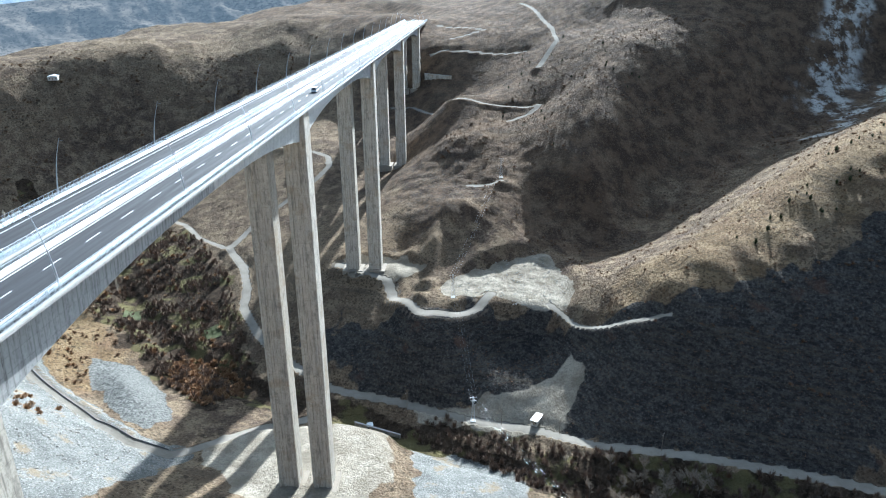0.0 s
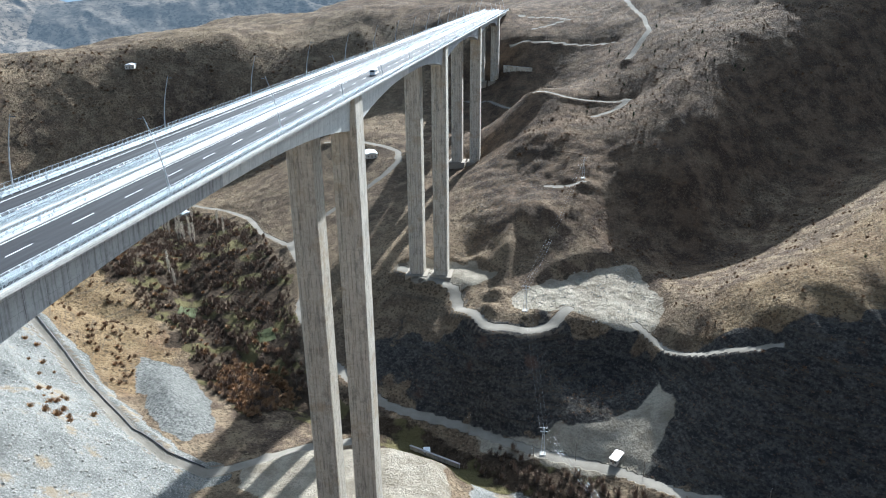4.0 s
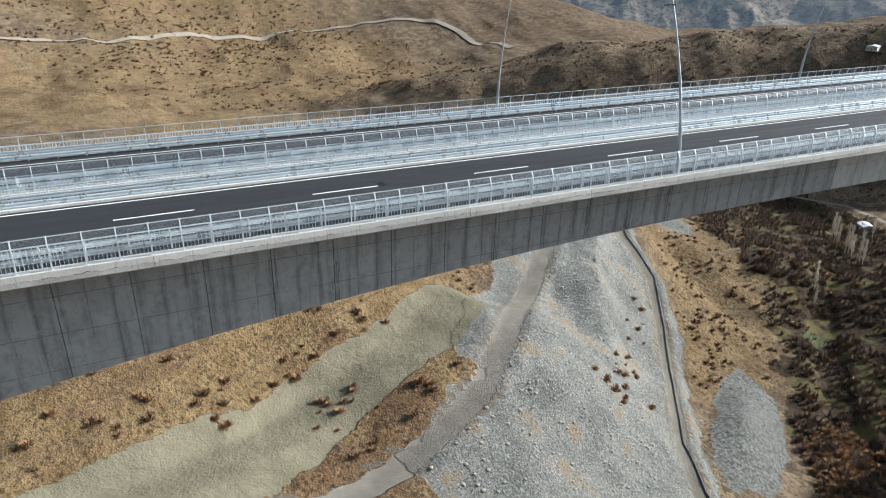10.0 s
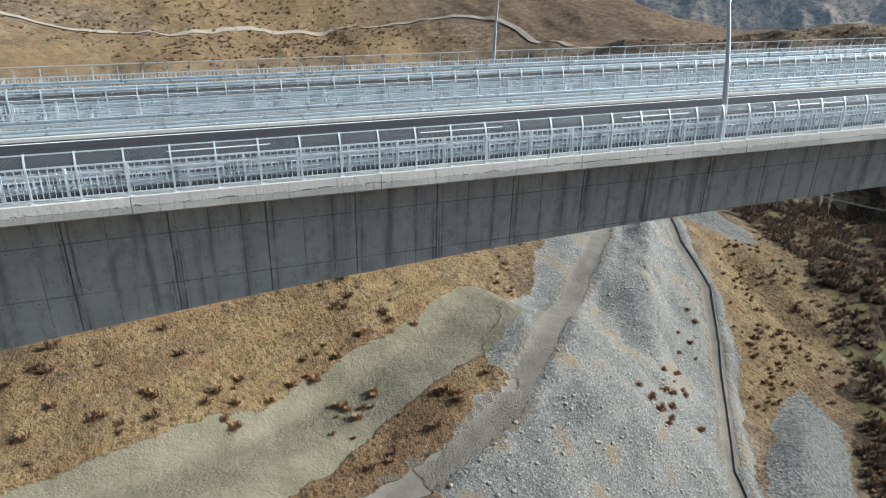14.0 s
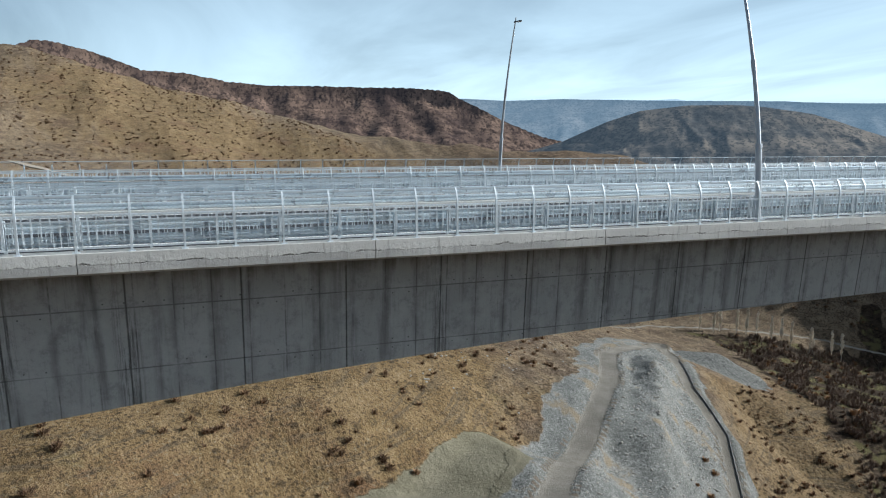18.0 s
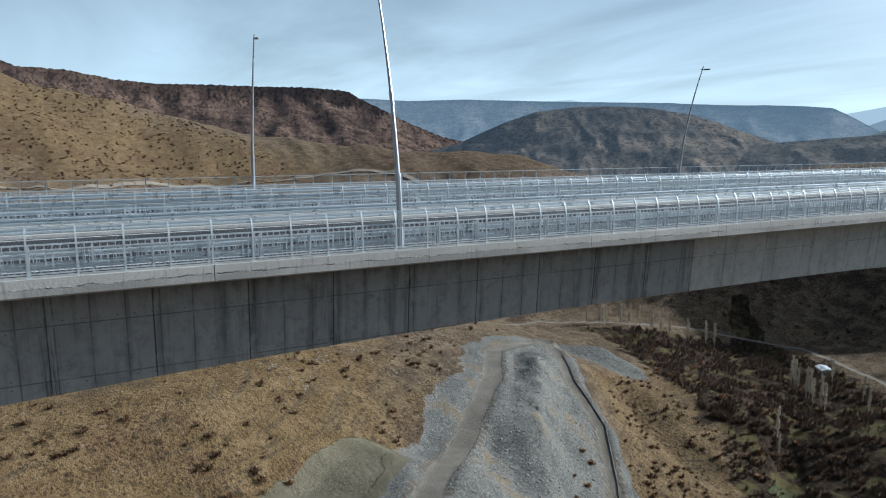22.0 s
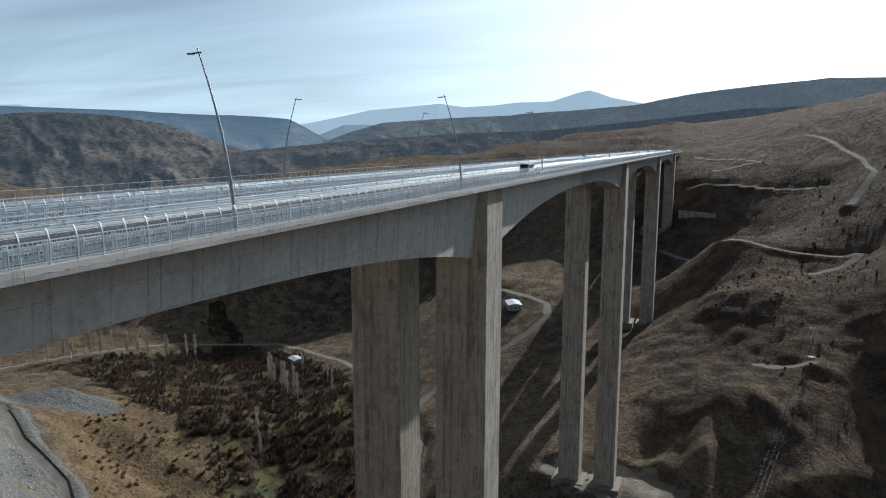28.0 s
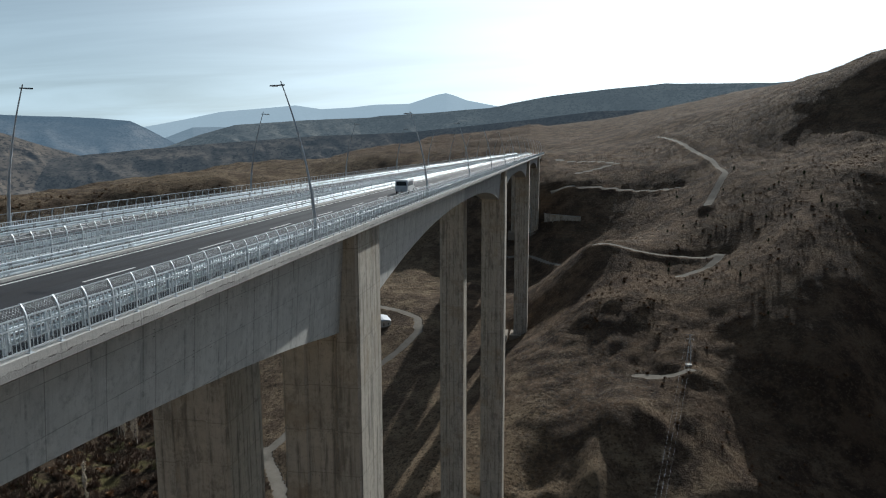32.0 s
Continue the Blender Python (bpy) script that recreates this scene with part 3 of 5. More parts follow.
        for i, j in zip(lifts, lifts[1:]):
            n = len(plan)
            lo, hi = levels[i] + (0.012 if i else 0), levels[j] - 0.012
            verts = [(px, py, lo) for px, py in plan] + [(px, py, hi) for px, py in plan]
            faces = [(a, (a + 1) % n, (a + 1) % n + n, a + n) for a in range(n)] + [tuple(range(n - 1, -1, -1)), tuple(range(n, 2 * n))]
            ob = new("column_lift", mesh_of("column_lift", verts, faces, M_PIER))
            ob.parent = bridge
        bm = bmesh.new()
        add_box(bm, x0 - 2.2, x1 + 2.2, y - 6.5, y + 6.5, z - 6, z + 0.25)
        bmesh.ops.bevel(bm, geom=bm.edges[:], offset=0.12, segments=1, affect="EDGES")
        part("footing", bm, M_GRAVEL, bridge, "pale concrete footing")

# ---- railings and guard rails ----
POST = 1.5
CRANK = ((1.1, 0.0), (1.25, 0.02), (1.4, 0.065), (1.55, 0.135), (1.68, 0.22))


def fence_line(x, inward, y0, y1, near0, near1, label):
    """Steel pedestrian fence with cranked posts, rails, bars and wire mesh. inward: the way the posts lean."""
    f = tagged(new("safety_fence"), label, "fence", group="steel fences along the bridge")
    bm = bmesh.new()
    add_box(bm, -0.03, 0.03, -0.035, 0.035, 0, 1.12)
    v = [bm.verts.new((sx + inward * lean, sy, h)) for h, lean in CRANK for sx, sy in ((-0.028, -0.03), (0.028, -0.03), (0.028, 0.03), (-0.028, 0.03))]
    for k in range(0, 4 * len(CRANK) - 4, 4):
        for i in range(4):
            bm.faces.new((v[k + i], v[k + (i + 1) % 4], v[k + 4 + (i + 1) % 4], v[k + 4 + i]))
    bm.faces.new(v[-4:])
    plate = bmesh.new()
    add_box(plate, -0.1, 0.1, -0.1, 0.1, 0, 0.022)
    qm = bpy.data.meshes.new("base_plate")
    plate.to_mesh(qm)
    plate.free()
    qm.materials.append(M_STEEL)
    pm = bpy.data.meshes.new("post")
    bm.to_mesh(pm)
    bm.free()
    pm.materials.append(M_STEEL)
    far_posts = []
    y = y0
    while y < y1:
        if near0 <= y <= near1:
            p = new("post", pm)
            p.parent, p.location = f, (x, y, deck(y))
            new("base_plate", qm).parent = p
        else:
            far_posts.append((x - 0.03, x + 0.03, y - 0.035, y + 0.035, deck(y), deck(y) + 1.45))
        y += POST
    boxes("far_posts", far_posts, M_STEEL, f, kind="stuff")
    for h, off, r in ((0.14, 0.0, 0.022), (0.95, 0.0, 0.022), (1.64, 0.2, 0.02)):
        xr = x + inward * off
        sweep("rail", lambda y: [(xr - r, h - r), (xr + r, h - r), (xr + r, h + r), (xr - r, h + r)], [y0, y1], M_STEEL, f)
    bars, y = [], max(y0, -60)
    while y < min(y1, 330):
        bars.append((x - 0.009, x + 0.009, y - 0.009, y + 0.009, deck(y) + 0.14, deck(y) + 0.95))
        y += 0.1875 if y < 130 else 0.5
    boxes("picket_infill", bars, M_STEEL, f, "slim upright bars", "stuff")
    me = mesh_of("wire_mesh", [(x + inward * o, y, deck(y) + h) for y in (y0, y1) for h, o in ((0.14, 0.012), (1.12, 0.012), (1.4, 0.075), (1.64, 0.212))],
                 [(0, 1, 5, 4), (1, 2, 6, 5), (2, 3, 7, 6)], M_MESH)
    ob = new("wire_mesh", me)
    ob.parent = f
    tagged(ob, "diamond wire mesh")
    return f


def w_beam(x, face, z):
    """The section of a guard rail's beam, its waves towards face."""
    out = [(0.0, 0.0), (0.05, 0.03), (0.05, 0.1), (0.0, 0.13), (0.0, 0.18), (0.05, 0.21), (0.05, 0.28), (0.0, 0.31)]
    return [(x + face * a, z + b) for a, b in out] + [(x + face * (a - 0.012), z + b) for a, b in out[::-1]]


def guard_rail(x, face, y0, y1, near0, near1, label):
    g = tagged(new("guard_rail"), label, "guard rail", group="guard rails along the bridge")
    for z in (0.16, 0.58):
        sweep("beam", lambda y: w_beam(x, face, z - 0.1), [y0, y1], M_RAIL, g)
    bm = bmesh.new()
    add_box(bm, -0.06, 0.06, -0.04, 0.04, -0.14, 0.9)
    block = bmesh.new()
    add_box(block, -0.02, 0.1, -0.05, 0.05, 0.5, 0.72)
    qm = bpy.data.meshes.new("spacer")
    block.to_mesh(qm)
    block.free()
    qm.materials.append(M_STEEL)
    pm = bpy.data.meshes.new("post")
    bm.to_mesh(pm)
    bm.free()
    pm.materials.append(M_STEEL)
    rest, y = [], y0
    while y < y1:
        if near0 <= y <= near1:
            p = new("post", pm)
            p.parent, p.location = g, (x - face * 0.12, y, deck(y))
            q = new("spacer", qm)
            q.parent, q.location = p, (face * 0.02, 0, 0)
        else:
            rest.append((x - face * 0.12 - 0.06, x - face * 0.12 + 0.06, y - 0.04, y + 0.04, deck(y) - 0.14, deck(y) + 0.9))
        y += 2.0
    boxes("far_posts", rest, M_STEEL, g, kind="stuff")
    return g


def spindle_rail(x, y0, y1, label):
    """A low railing of close upright bars behind a guard rail."""
    g = tagged(new("bar_railing"), label, "railing", group="bar railings along the bridge")
    for h, r in ((0.2, 0.02), (1.02, 0.028)):
        sweep("rail", lambda y: [(x - r, h - r), (x + r, h - r), (x + r, h + r), (x - r, h + r)], [y0, y1], M_STEEL, g)
    bars, stands, y, n = [], [], y0, 0
    while y < min(y1, 330):
        w, low = (0.035, 0.0) if n % 8 == 0 else (0.016, 0.2)
        (stands if n % 8 == 0 else bars).append((x - w, x + w, y - w, y + w, deck(y) + low, deck(y) + 1.0))
        y += 0.25 if y < 150 else 0.5
        n += 1
    boxes("picket_infill", bars, M_STEEL, g, "close upright steel bars", "stuff")
    boxes("stanchion_infill", stands, M_STEEL, g, "stout upright posts", "stuff")
    return g


fence_line(0.0, -1, -60.0, Y1, -45, 240, "galvanised steel fence with wire mesh on the concrete edge beam")
fence_line(-14.8, -1, -60.0, Y1, -30, 170, "galvanised steel fence between the two carriageways")
fence_line(-25.6, 1, -60.0, Y1, 0, 130, "galvanised steel fence on the outer edge beam of the bridge")
guard_rail(-1.1, -1, -60.0, Y1, -40, 150, "galvanised steel guard rail beside the asphalt")
guard_rail(-11.35, 1, -60.0, Y1, -40, 150, "bright galvanised guard rail beside the inner lane")
guard_rail(-15.75, -1, -60.0, Y1, -40, 120, "galvanised guard rail along the inner deck edge")
guard_rail(-24.5, 1, -60.0, Y1, -30, 120, "galvanised guard rail along the outer deck edge")
spindle_rail(-0.78, -60.0, Y1, "galvanised bar railing behind the guard rail")
spindle_rail(-11.95, -60.0, Y1, "galvanised bar railing beside the gap between the decks")
spindle_rail(-15.25, -60.0, Y1, "galvanised bar railing on the inner deck edge")
spindle_rail(-25.05, -60.0, Y1, "galvanised bar railing on the outer deck edge")


def lamp_post(x, y, inward):
    """A tall lamp post whose upper half bends over the road."""
    lp = tagged(new("street_lamp"), "tall grey steel street lamp with bowed pole on the bridge", "street lamp", group="street lamps along the bridge")
    z = 0.0
    bm = bmesh.new()
    add_box(bm, -0.22, 0.22, -0.22, 0.22, 0, 0.04)
    part("base_plate", bm, M_STEEL, lp)
    part("lower_pole", tube([(0, 0, 0.04), (inward * 0.07, 0, 1.6), (inward * 0.222, 0, 3.1)], [0.14, 0.132, 0.125], 10), M_LAMP, lp)
    bend = [(inward * 2.35 * (h / 11.5) ** 1.8, 0, h) for h in [3.1 + 0.6 * i for i in range(15)]]
    part("collar", tube([(inward * 0.21, 0, 3.0), (inward * 0.235, 0, 3.2)], 0.145, 10), M_LAMP, lp)
    part("upper_pole", tube(bend, [0.105 - 0.0045 * i for i in range(15)], 8), M_LAMP, lp)
    part("clamp", tube([bend[5], bend[6]], 0.1, 8), M_LAMP, lp)
    tip = Vector(bend[-1]) - Vector((0, 0, 0.32))
    head = bmesh.new()
    prof = ((-0.3, 0.04), (0.0, 0.09), (0.25, 0.16), (0.6, 0.13), (0.85, 0.02))
    rings = [[head.verts.new(tip + Vector((inward * a, s * w, 0.02 + up - 0.04 * a))) for s, up in ((-1, 0), (0, 0.06), (1, 0), (0, -0.04))] for a, w in prof]
    for p, q in zip(rings, rings[1:]):
        for k in range(4):
            head.faces.new((p[k], p[(k + 1) % 4], q[(k + 1) % 4], q[k]))
    head.faces.new(rings[0][::-1]), head.faces.new(rings[-1])
    bmesh.ops.recalc_face_normals(head, faces=head.faces)
    lum = part("luminaire", head, M_DARK, lp, "dark flat lamp head")
    glass = bmesh.new()
    add_box(glass, tip.x + inward * 0.5 - 0.25, tip.x + inward * 0.5 + 0.25, -0.12, 0.12, tip.z - 0.06, tip.z - 0.03)
    part("lens", glass, M_LENS, lum, "flat clear lens")
    lp.location = (x, y, deck(y))
    return lp


first = {s: lamp_post(*a) for s, a in (("east", (-0.5, -61.5, -1)), ("west", (-25.3, -61.5, 1)))}
for i in range(0, 17):
    y, v = -17.6 + 43.55 * i, -18.0 + 43.3 * i
    copy_thing(first["east"], pose(-0.5, y, deck(y)))
    copy_thing(first["west"], pose(-25.3, v, deck(v)))


def van(x, y, turn):
    """A white minibus on the road."""
    v = tagged(new("minibus"), "white minibus driving on the dark asphalt", "minibus")
    bm = bmesh.new()
    prof = [(-2.5, 0.35), (2.4, 0.35), (2.55, 0.9), (2.05, 1.15), (1.35, 2.0), (-2.4, 2.05), (-2.55, 1.2)]
    sides = [[bm.verts.new((sx, a, b)) for a, b in prof] for sx in (-0.95, 0.95)]
    bm.faces.new(sides[0]), bm.faces.new(sides[1][::-1])
    for k in range(len(prof)):
        bm.faces.new((sides[0][k], sides[1][k], sides[1][(k + 1) % len(prof)], sides[0][(k + 1) % len(prof)]))
    bmesh.ops.recalc_face_normals(bm, faces=bm.faces)
    bmesh.ops.bevel(bm, geom=bm.edges[:], offset=0.1, segments=2, affect="EDGES")
    part("body", bm, M_CARWHITE, v, "white painted body")
    bm = bmesh.new()
    for q in ([(-0.8, -2.56, 1.25), (0.8, -2.56, 1.25), (0.72, -2.5, 1.85), (-0.72, -2.5, 1.85)],):
        bm.faces.new([bm.verts.new(c) for c in q])
    bmesh.ops.solidify(bm, geom=bm.faces[:], thickness=0.03)
    part("rear_window", bm, M_DARK, v, "dark glass")
    for sx in (-0.965, 0.965):
        bm = bmesh.new()
        add_box(bm, sx - 0.01, sx + 0.01, -2.2, 1.2, 1.2, 1.8)
        part("side_window", bm, M_DARK, v, "dark glass")
        for sy in (-1.6, 1.6):
            w = part("wheel", tube([(sx * 0.82, sy, 0.34), (sx * 1.0, sy, 0.34)], 0.34, 14), M_TYRE, v)
    v.matrix_world = pose(x, y, deck(y) - 0.134, 0, 0, turn)
    return v


van(-6.0, 167.0, 0)


# ---- land: crests, slopes and valley floors ----
SPOTS = []


def line(*pts):
    """A landform line: heights along a crest, a slope's foot or a valley."""
    for (a, b) in zip(pts, pts[1:]):
        k = max(1, round(math.dist(a[:2], b[:2]) / 45))
        SPOTS.extend(tuple(p + (q - p) * i / k for p, q in zip(a, b)) for i in range(k))
    SPOTS.append(tuple(pts[-1]))


# the dry field and the rubble spur west of the bridge
line((-163, -30, -80), (-171, 11, -86), (-179, 48, -87), (-210, 85, -91), (-240, 142, -102), (-314, 232, -117))
line((-215, -20, -76), (-300, 60, -78), (-380, 160, -98))
line((-133, 5, -101), (-145, 27, -107), (-166, 64, -102), (-158, 118, -104), (-188, 158, -113), (-260, 250, -122))
line((-100, 20, -116), (-131, 62, -105), (-126, 104, -110), (-108, 101, -123), (-93, 87, -124))
line((-175, 119, -111), (-196, 188, -127), (-212, 221, -131), (-263, 300, -140), (-261, 341, -148))
line((-74, 145, -155), (-123, 147, -136), (-163, 187, -149), (-164, 235, -160))
line((-40, 60, -136), (-55, 110, -146), (-5, 128, -153), (40, 130, -158))
line((-37, -37, -112), (40, 10, -135), (110, 60, -150), (220, 60, -155))
# valley floor with gardens and the stream
line((-330, 470, -168), (-253, 458, -160), (-200, 370, -157), (-165, 281, -163), (-102, 266, -163), (-60, 215, -168))
line((-60, 215, -168), (-10, 205, -170), (50, 165, -170), (110, 135, -168), (200, 110, -165), (330, 90, -160))
line((-59, 164, -160), (0, 165, -161), (60, 140, -163))
line((-380, 400, -150), (-450, 365, -149))
line((-700, 560, -118), (-790, 660, -140))
line((-209, 328, -146), (-256, 348, -149), (-191, 367, -153))
line((87, 191, -162), (20, 215, -163), (-40, 245, -158), (-70, 300, -145), (-120, 400, -138))
# the pier terrace, the quarry and its dump
line((-35, 299, -127), (-4, 293, -127), (20, 290, -127), (45, 285, -125))
line((45, 270, -126), (75, 275, -125), (98, 280, -124), (104, 312, -122))
line((36, 218, -149), (71, 208, -155), (92, 210, -153), (104, 219, -148))
line((30, 232, -136), (60, 236, -145), (88, 234, -146), (109, 231, -139), (106, 250, -130), (62, 256, -130), (36, 254, -130))
line((35, 322, -111), (45, 334, -99), (52, 369, -96), (50, 400, -86), (47, 430, -74), (38, 495, -56))
line((74, 366, -93), (80, 410, -81), (83, 463, -69), (109, 481, -59), (126, 468, -49), (141, 455, -40), (170, 482, -26), (196, 507, -12), (235, 555, 6))
line((101, 319, -121), (112, 362, -99), (130, 368, -83), (150, 410, -60))
line((222, 480, -31), (262, 520, -8))
line((38, 495, -56), (25, 530, -72), (-4, 540, -95))
line((60, 560, -62), (90, 530, -50), (120, 560, -30), (133, 593, -17))
line((-4, 458, -104), (-40, 440, -112), (-71, 464, -107), (-93, 481, -108), (-120, 520, -100))
line((-4, 540, -95), (20, 600, -60), (17, 645, -31), (60, 635, -30), (105, 617, -29))
line((17, 645, -31), (65, 691, -13), (18, 727, -13))
line((-14, 623, -68), (-40, 660, -40), (-30, 735, -6))
line((133, 593, -17), (120, 690, -4), (120, 752, 8), (130, 850, 26), (153, 953, 40), (203, 893, 49), (233, 833, 60), (247, 765, 64), (254, 720, 70), (262, 664, 71))
line((174, 621, -6), (216, 639, 27), (217, 576, 6))
# eastern hillside
line((145, 204, -124), (160, 225, -104), (186, 242, -93), (205, 262, -87), (251, 275, -57), (330, 310, -25), (470, 350, 20))
line((164, 168, -148), (197, 202, -108), (235, 240, -78))
line((204, 161, -141), (300, 200, -95), (420, 240, -50))
line((118, 312, -126), (138, 335, -124), (170, 370, -114), (210, 405, -98), (249, 440, -80), (300, 470, -75), (336, 501, -61), (420, 550, -35))
line((364, 545, -18), (430, 600, 30), (520, 660, 60))
line((262, 664, 71), (340, 640, 70), (420, 700, 90), (520, 760, 110))
line((420, 900, 95), (700, 1100, 145), (900, 800, 140), (900, 400, 125), (700, 150, 60), (600, -100, 0))
line((90, 1434, 45), (300, 1500, 70), (700, 1700, 130), (1300, 1500, 180))
line((60, 1000, 10), (-202, 1245, 10), (-60, 860, -10), (-10, 770, -4), (-200, 800, -15))
# the dark ridge beyond the gardens and the western basin
line((-760, 250, -125), (-640, 330, -95), (-568, 405, -75), (-480, 500, -62), (-376, 609, -58), (-240, 720, -35), (-120, 780, -18))
line((-670, 165, -138), (-560, 255, -140), (-465, 350, -148), (-390, 445, -150), (-300, 545, -148))
line((-330, 580, -120), (-220, 580, -135), (-150, 620, -95))
line((-1010, 482, -139), (-892, 353, -150), (-858, 193, -136), (-896, 79, -122), (-800, -60, -110))
line((-600, 150, -128), (-480, 60, -108), (-520, -150, -90))
line((-1000, 560, -112), (-903, 755, -118), (-780, 900, -130), (-1200, 1336, -128))
line((-1269, 277, -92), (-1200, 40, -70), (-1150, -150, -50))
line((-1733, -344, 180), (-1762, -158, 130), (-1772, 30, 86), (-1600, 200, 28), (-1400, 330, -33))
line((-1387, 501, -32), (-1325, 648, -42), (-1272, 748, -50), (-1212, 843, -60), (-1161, 913, -75), (-1112, 971, -95), (-1032, 1054, -124))
line((-2650, -400, -60), (-2650, 500, -190), (-2400, 1300, -190), (-1900, 2000, -190), (-900, 2250, -190), (0, 2250, -160), (800, 2250, -60))
line((-1560, 800, -120), (-1490, 1102, -135), (-1600, 1200, -140), (-1350, 1650, -160))
line((-600, 1152, -70), (-500, 1500, -95), (-900, 1700, -120), (-200, 1700, -50))
# behind the camera
line((-300, -150, -70), (-60, -130, -95), (120, -120, -110), (330, -100, -90))
line((-500, -420, -30), (0, -400, -30), (500, -380, -10))
line((-1600, -500, 90), (-500, -850, 60), (500, -850, 80), (1300, -300, 140), (1500, 500, 230))


def perlin(X, Y, size, seed):
    """Smooth noise from -1 to 1 with cells of that size."""
    u, v = X / size + seed * 17.3, Y / size - seed * 9.1
    i, j = np.floor(u).astype(np.int64), np.floor(v).astype(np.int64)
    f, g = u - i, v - j

    def grad(a, b, p, q):
        h = (a * 374761393 + b * 668265263 + seed * 974711) & 0x7FFFFFFF
        h = ((h ^ (h >> 13)) * 1274126177) & 0x7FFFFFFF
        w = (h ^ (h >> 16)) % 6283 / 1000.0
        return np.cos(w) * p + np.sin(w) * q
    s, t = f * f * f * (f * (f * 6 - 15) + 10), g * g * g * (g * (g * 6 - 15) + 10)
    a = grad(i, j, f, g) * (1 - s) + grad(i + 1, j, f - 1, g) * s
    b = grad(i, j + 1, f, g - 1) * (1 - s) + grad(i + 1, j + 1, f - 1, g - 1) * s
    return (a * (1 - t) + b * t) * 1.5


def base_height(X, Y):
    P = np.array(SPOTS)
    c = 13.0

    def phi(dx, dy):
        return np.sqrt(dx * dx + dy * dy + c * c)
    A = phi(P[:, None, 0] - P[None, :, 0], P[:, None, 1] - P[None, :, 1])
    w = np.linalg.solve(A - 1.0 * np.eye(len(P)), P[:, 2] + 80)
    Z = np.full(X.shape, -80.0)
    for (px, py, _), wi in zip(P, w):
        Z += wi * phi(X - px, Y - py)
    return Z


def bump(Z, X, Y, x, y, h, rx, ry=None, turn=0.0, power=1.5):
    """A heap (or a pit, h < 0) with a rounded top."""
    ry = ry or rx
    c, s = math.cos(radians(turn)), math.sin(radians(turn))
    u, v = ((X - x) * c + (Y - y) * s) / rx, (-(X - x) * s + (Y - y) * c) / ry
    return Z + h * np.clip(1 - np.sqrt(u * u + v * v), 0, 1) ** power


def away(X, Y, pts):
    """Distance to a polyline, and how far along it (0 to 1) the nearest place is."""
    best, along = np.full(X.shape, 1e9), np.zeros(X.shape)
    n = len(pts) - 1
    for i in range(n):
        (ax, ay), (bx, by) = pts[i][:2], pts[i + 1][:2]
        dx, dy = bx - ax, by - ay
        t = np.clip(((X - ax) * dx + (Y - ay) * dy) / (dx * dx + dy * dy), 0, 1)
        d = np.hypot(X - ax - t * dx, Y - ay - t * dy)
        near = d < best
        best, along = np.where(near, d, best), np.where(near, (i + t) / n, along)
    return best, along


def inside(X, Y, pts):
    """Signed distance to a closed outline: positive within."""
    d, _ = away(X, Y, list(pts) + [pts[0]])
    odd = np.zeros(X.shape, bool)
    for (ax, ay), (bx, by) in zip(pts, list(pts[1:]) + [pts[0]]):
        if ay != by:
            odd ^= ((ay > Y) != (by > Y)) & (X < (bx - ax) * (Y - ay) / (by - ay) + ax)
    return np.where(odd, d, -d)


def soft(d, w):
    t = np.clip(d / w + 0.5, 0, 1)
    return t * t * (3 - 2 * t)


# tracks: outline of the way and its half width
PIPE_ROAD = [(-308, 262), (-272, 246), (-240, 229), (-208, 222), (-180, 206), (-148, 183), (-112, 154), (-92, 144), (-76, 144), (-61, 159), (-47, 176), (-25, 192)]
SPUR_ROAD = [(-308, 262), (-296, 238), (-278, 206), (-234, 178), (-199, 146), (-172, 121), (-143, 98), (-127, 82), (-116, 64), (-109, 45), (-104, 20), (-100, -20)]
WEST_TRACK = [(-174, 92), (-157, 72), (-148, 52), (-138, 32), (-126, 12), (-115, -10), (-106, -35)]
VALLEY_ROAD = [(-320, 160), (-351, 214), (-386, 276), (-418, 335), (-402, 378), (-363, 462), (-300, 500), (-265, 486), (-216, 458), (-180, 427), (-156, 394), (-123, 367)]
RIVER_ROAD = [(-123, 367), (-104, 339), (-93, 310), (-89, 289), (-73, 263), (-58, 245), (-40, 229), (-19, 217), (16, 208), (54, 192), (87, 182), (114, 166), (147, 157), (189, 144), (225, 132), (300, 115)]
HOUSE_ROAD = [(-123, 367), (-112, 400), (-96, 418), (-84, 430), (-73, 445), (-66, 463), (-70, 482), (-85, 495), (-110, 506), (-145, 525)]
TERRACE_ROAD = [(-28, 296), (4, 280), (10, 262), (26, 243), (44, 243), (58, 250), (66, 262)]
EAST_TRACK = [(98, 252), (112, 234), (125, 223), (141, 215), (152, 212)]
HILL_ROADS = [[(24, 530), (38, 495), (62, 487), (86, 487), (109, 481)], [(8, 735), (41, 712), (65, 691), (30, 668)], [(10, 645), (45, 638), (105, 617)],
              [(109, 800), (120, 752), (127, 690), (133, 640), (133, 593), (112, 545)], [(-30, 600), (-7, 590), (14, 560), (24, 530)], [(83, 463), (100, 470), (109, 481)],
              [(52, 369), (64, 367), (74, 366)]]
FAR_ROAD = [(-1000, -260), (-1010, -197), (-1032, -112), (-1096, -24), (-1172, 83), (-1232, 201), (-1240, 278), (-1256, 388), (-1215, 507), (-1150, 570), (-1040, 580), (-960, 600)]
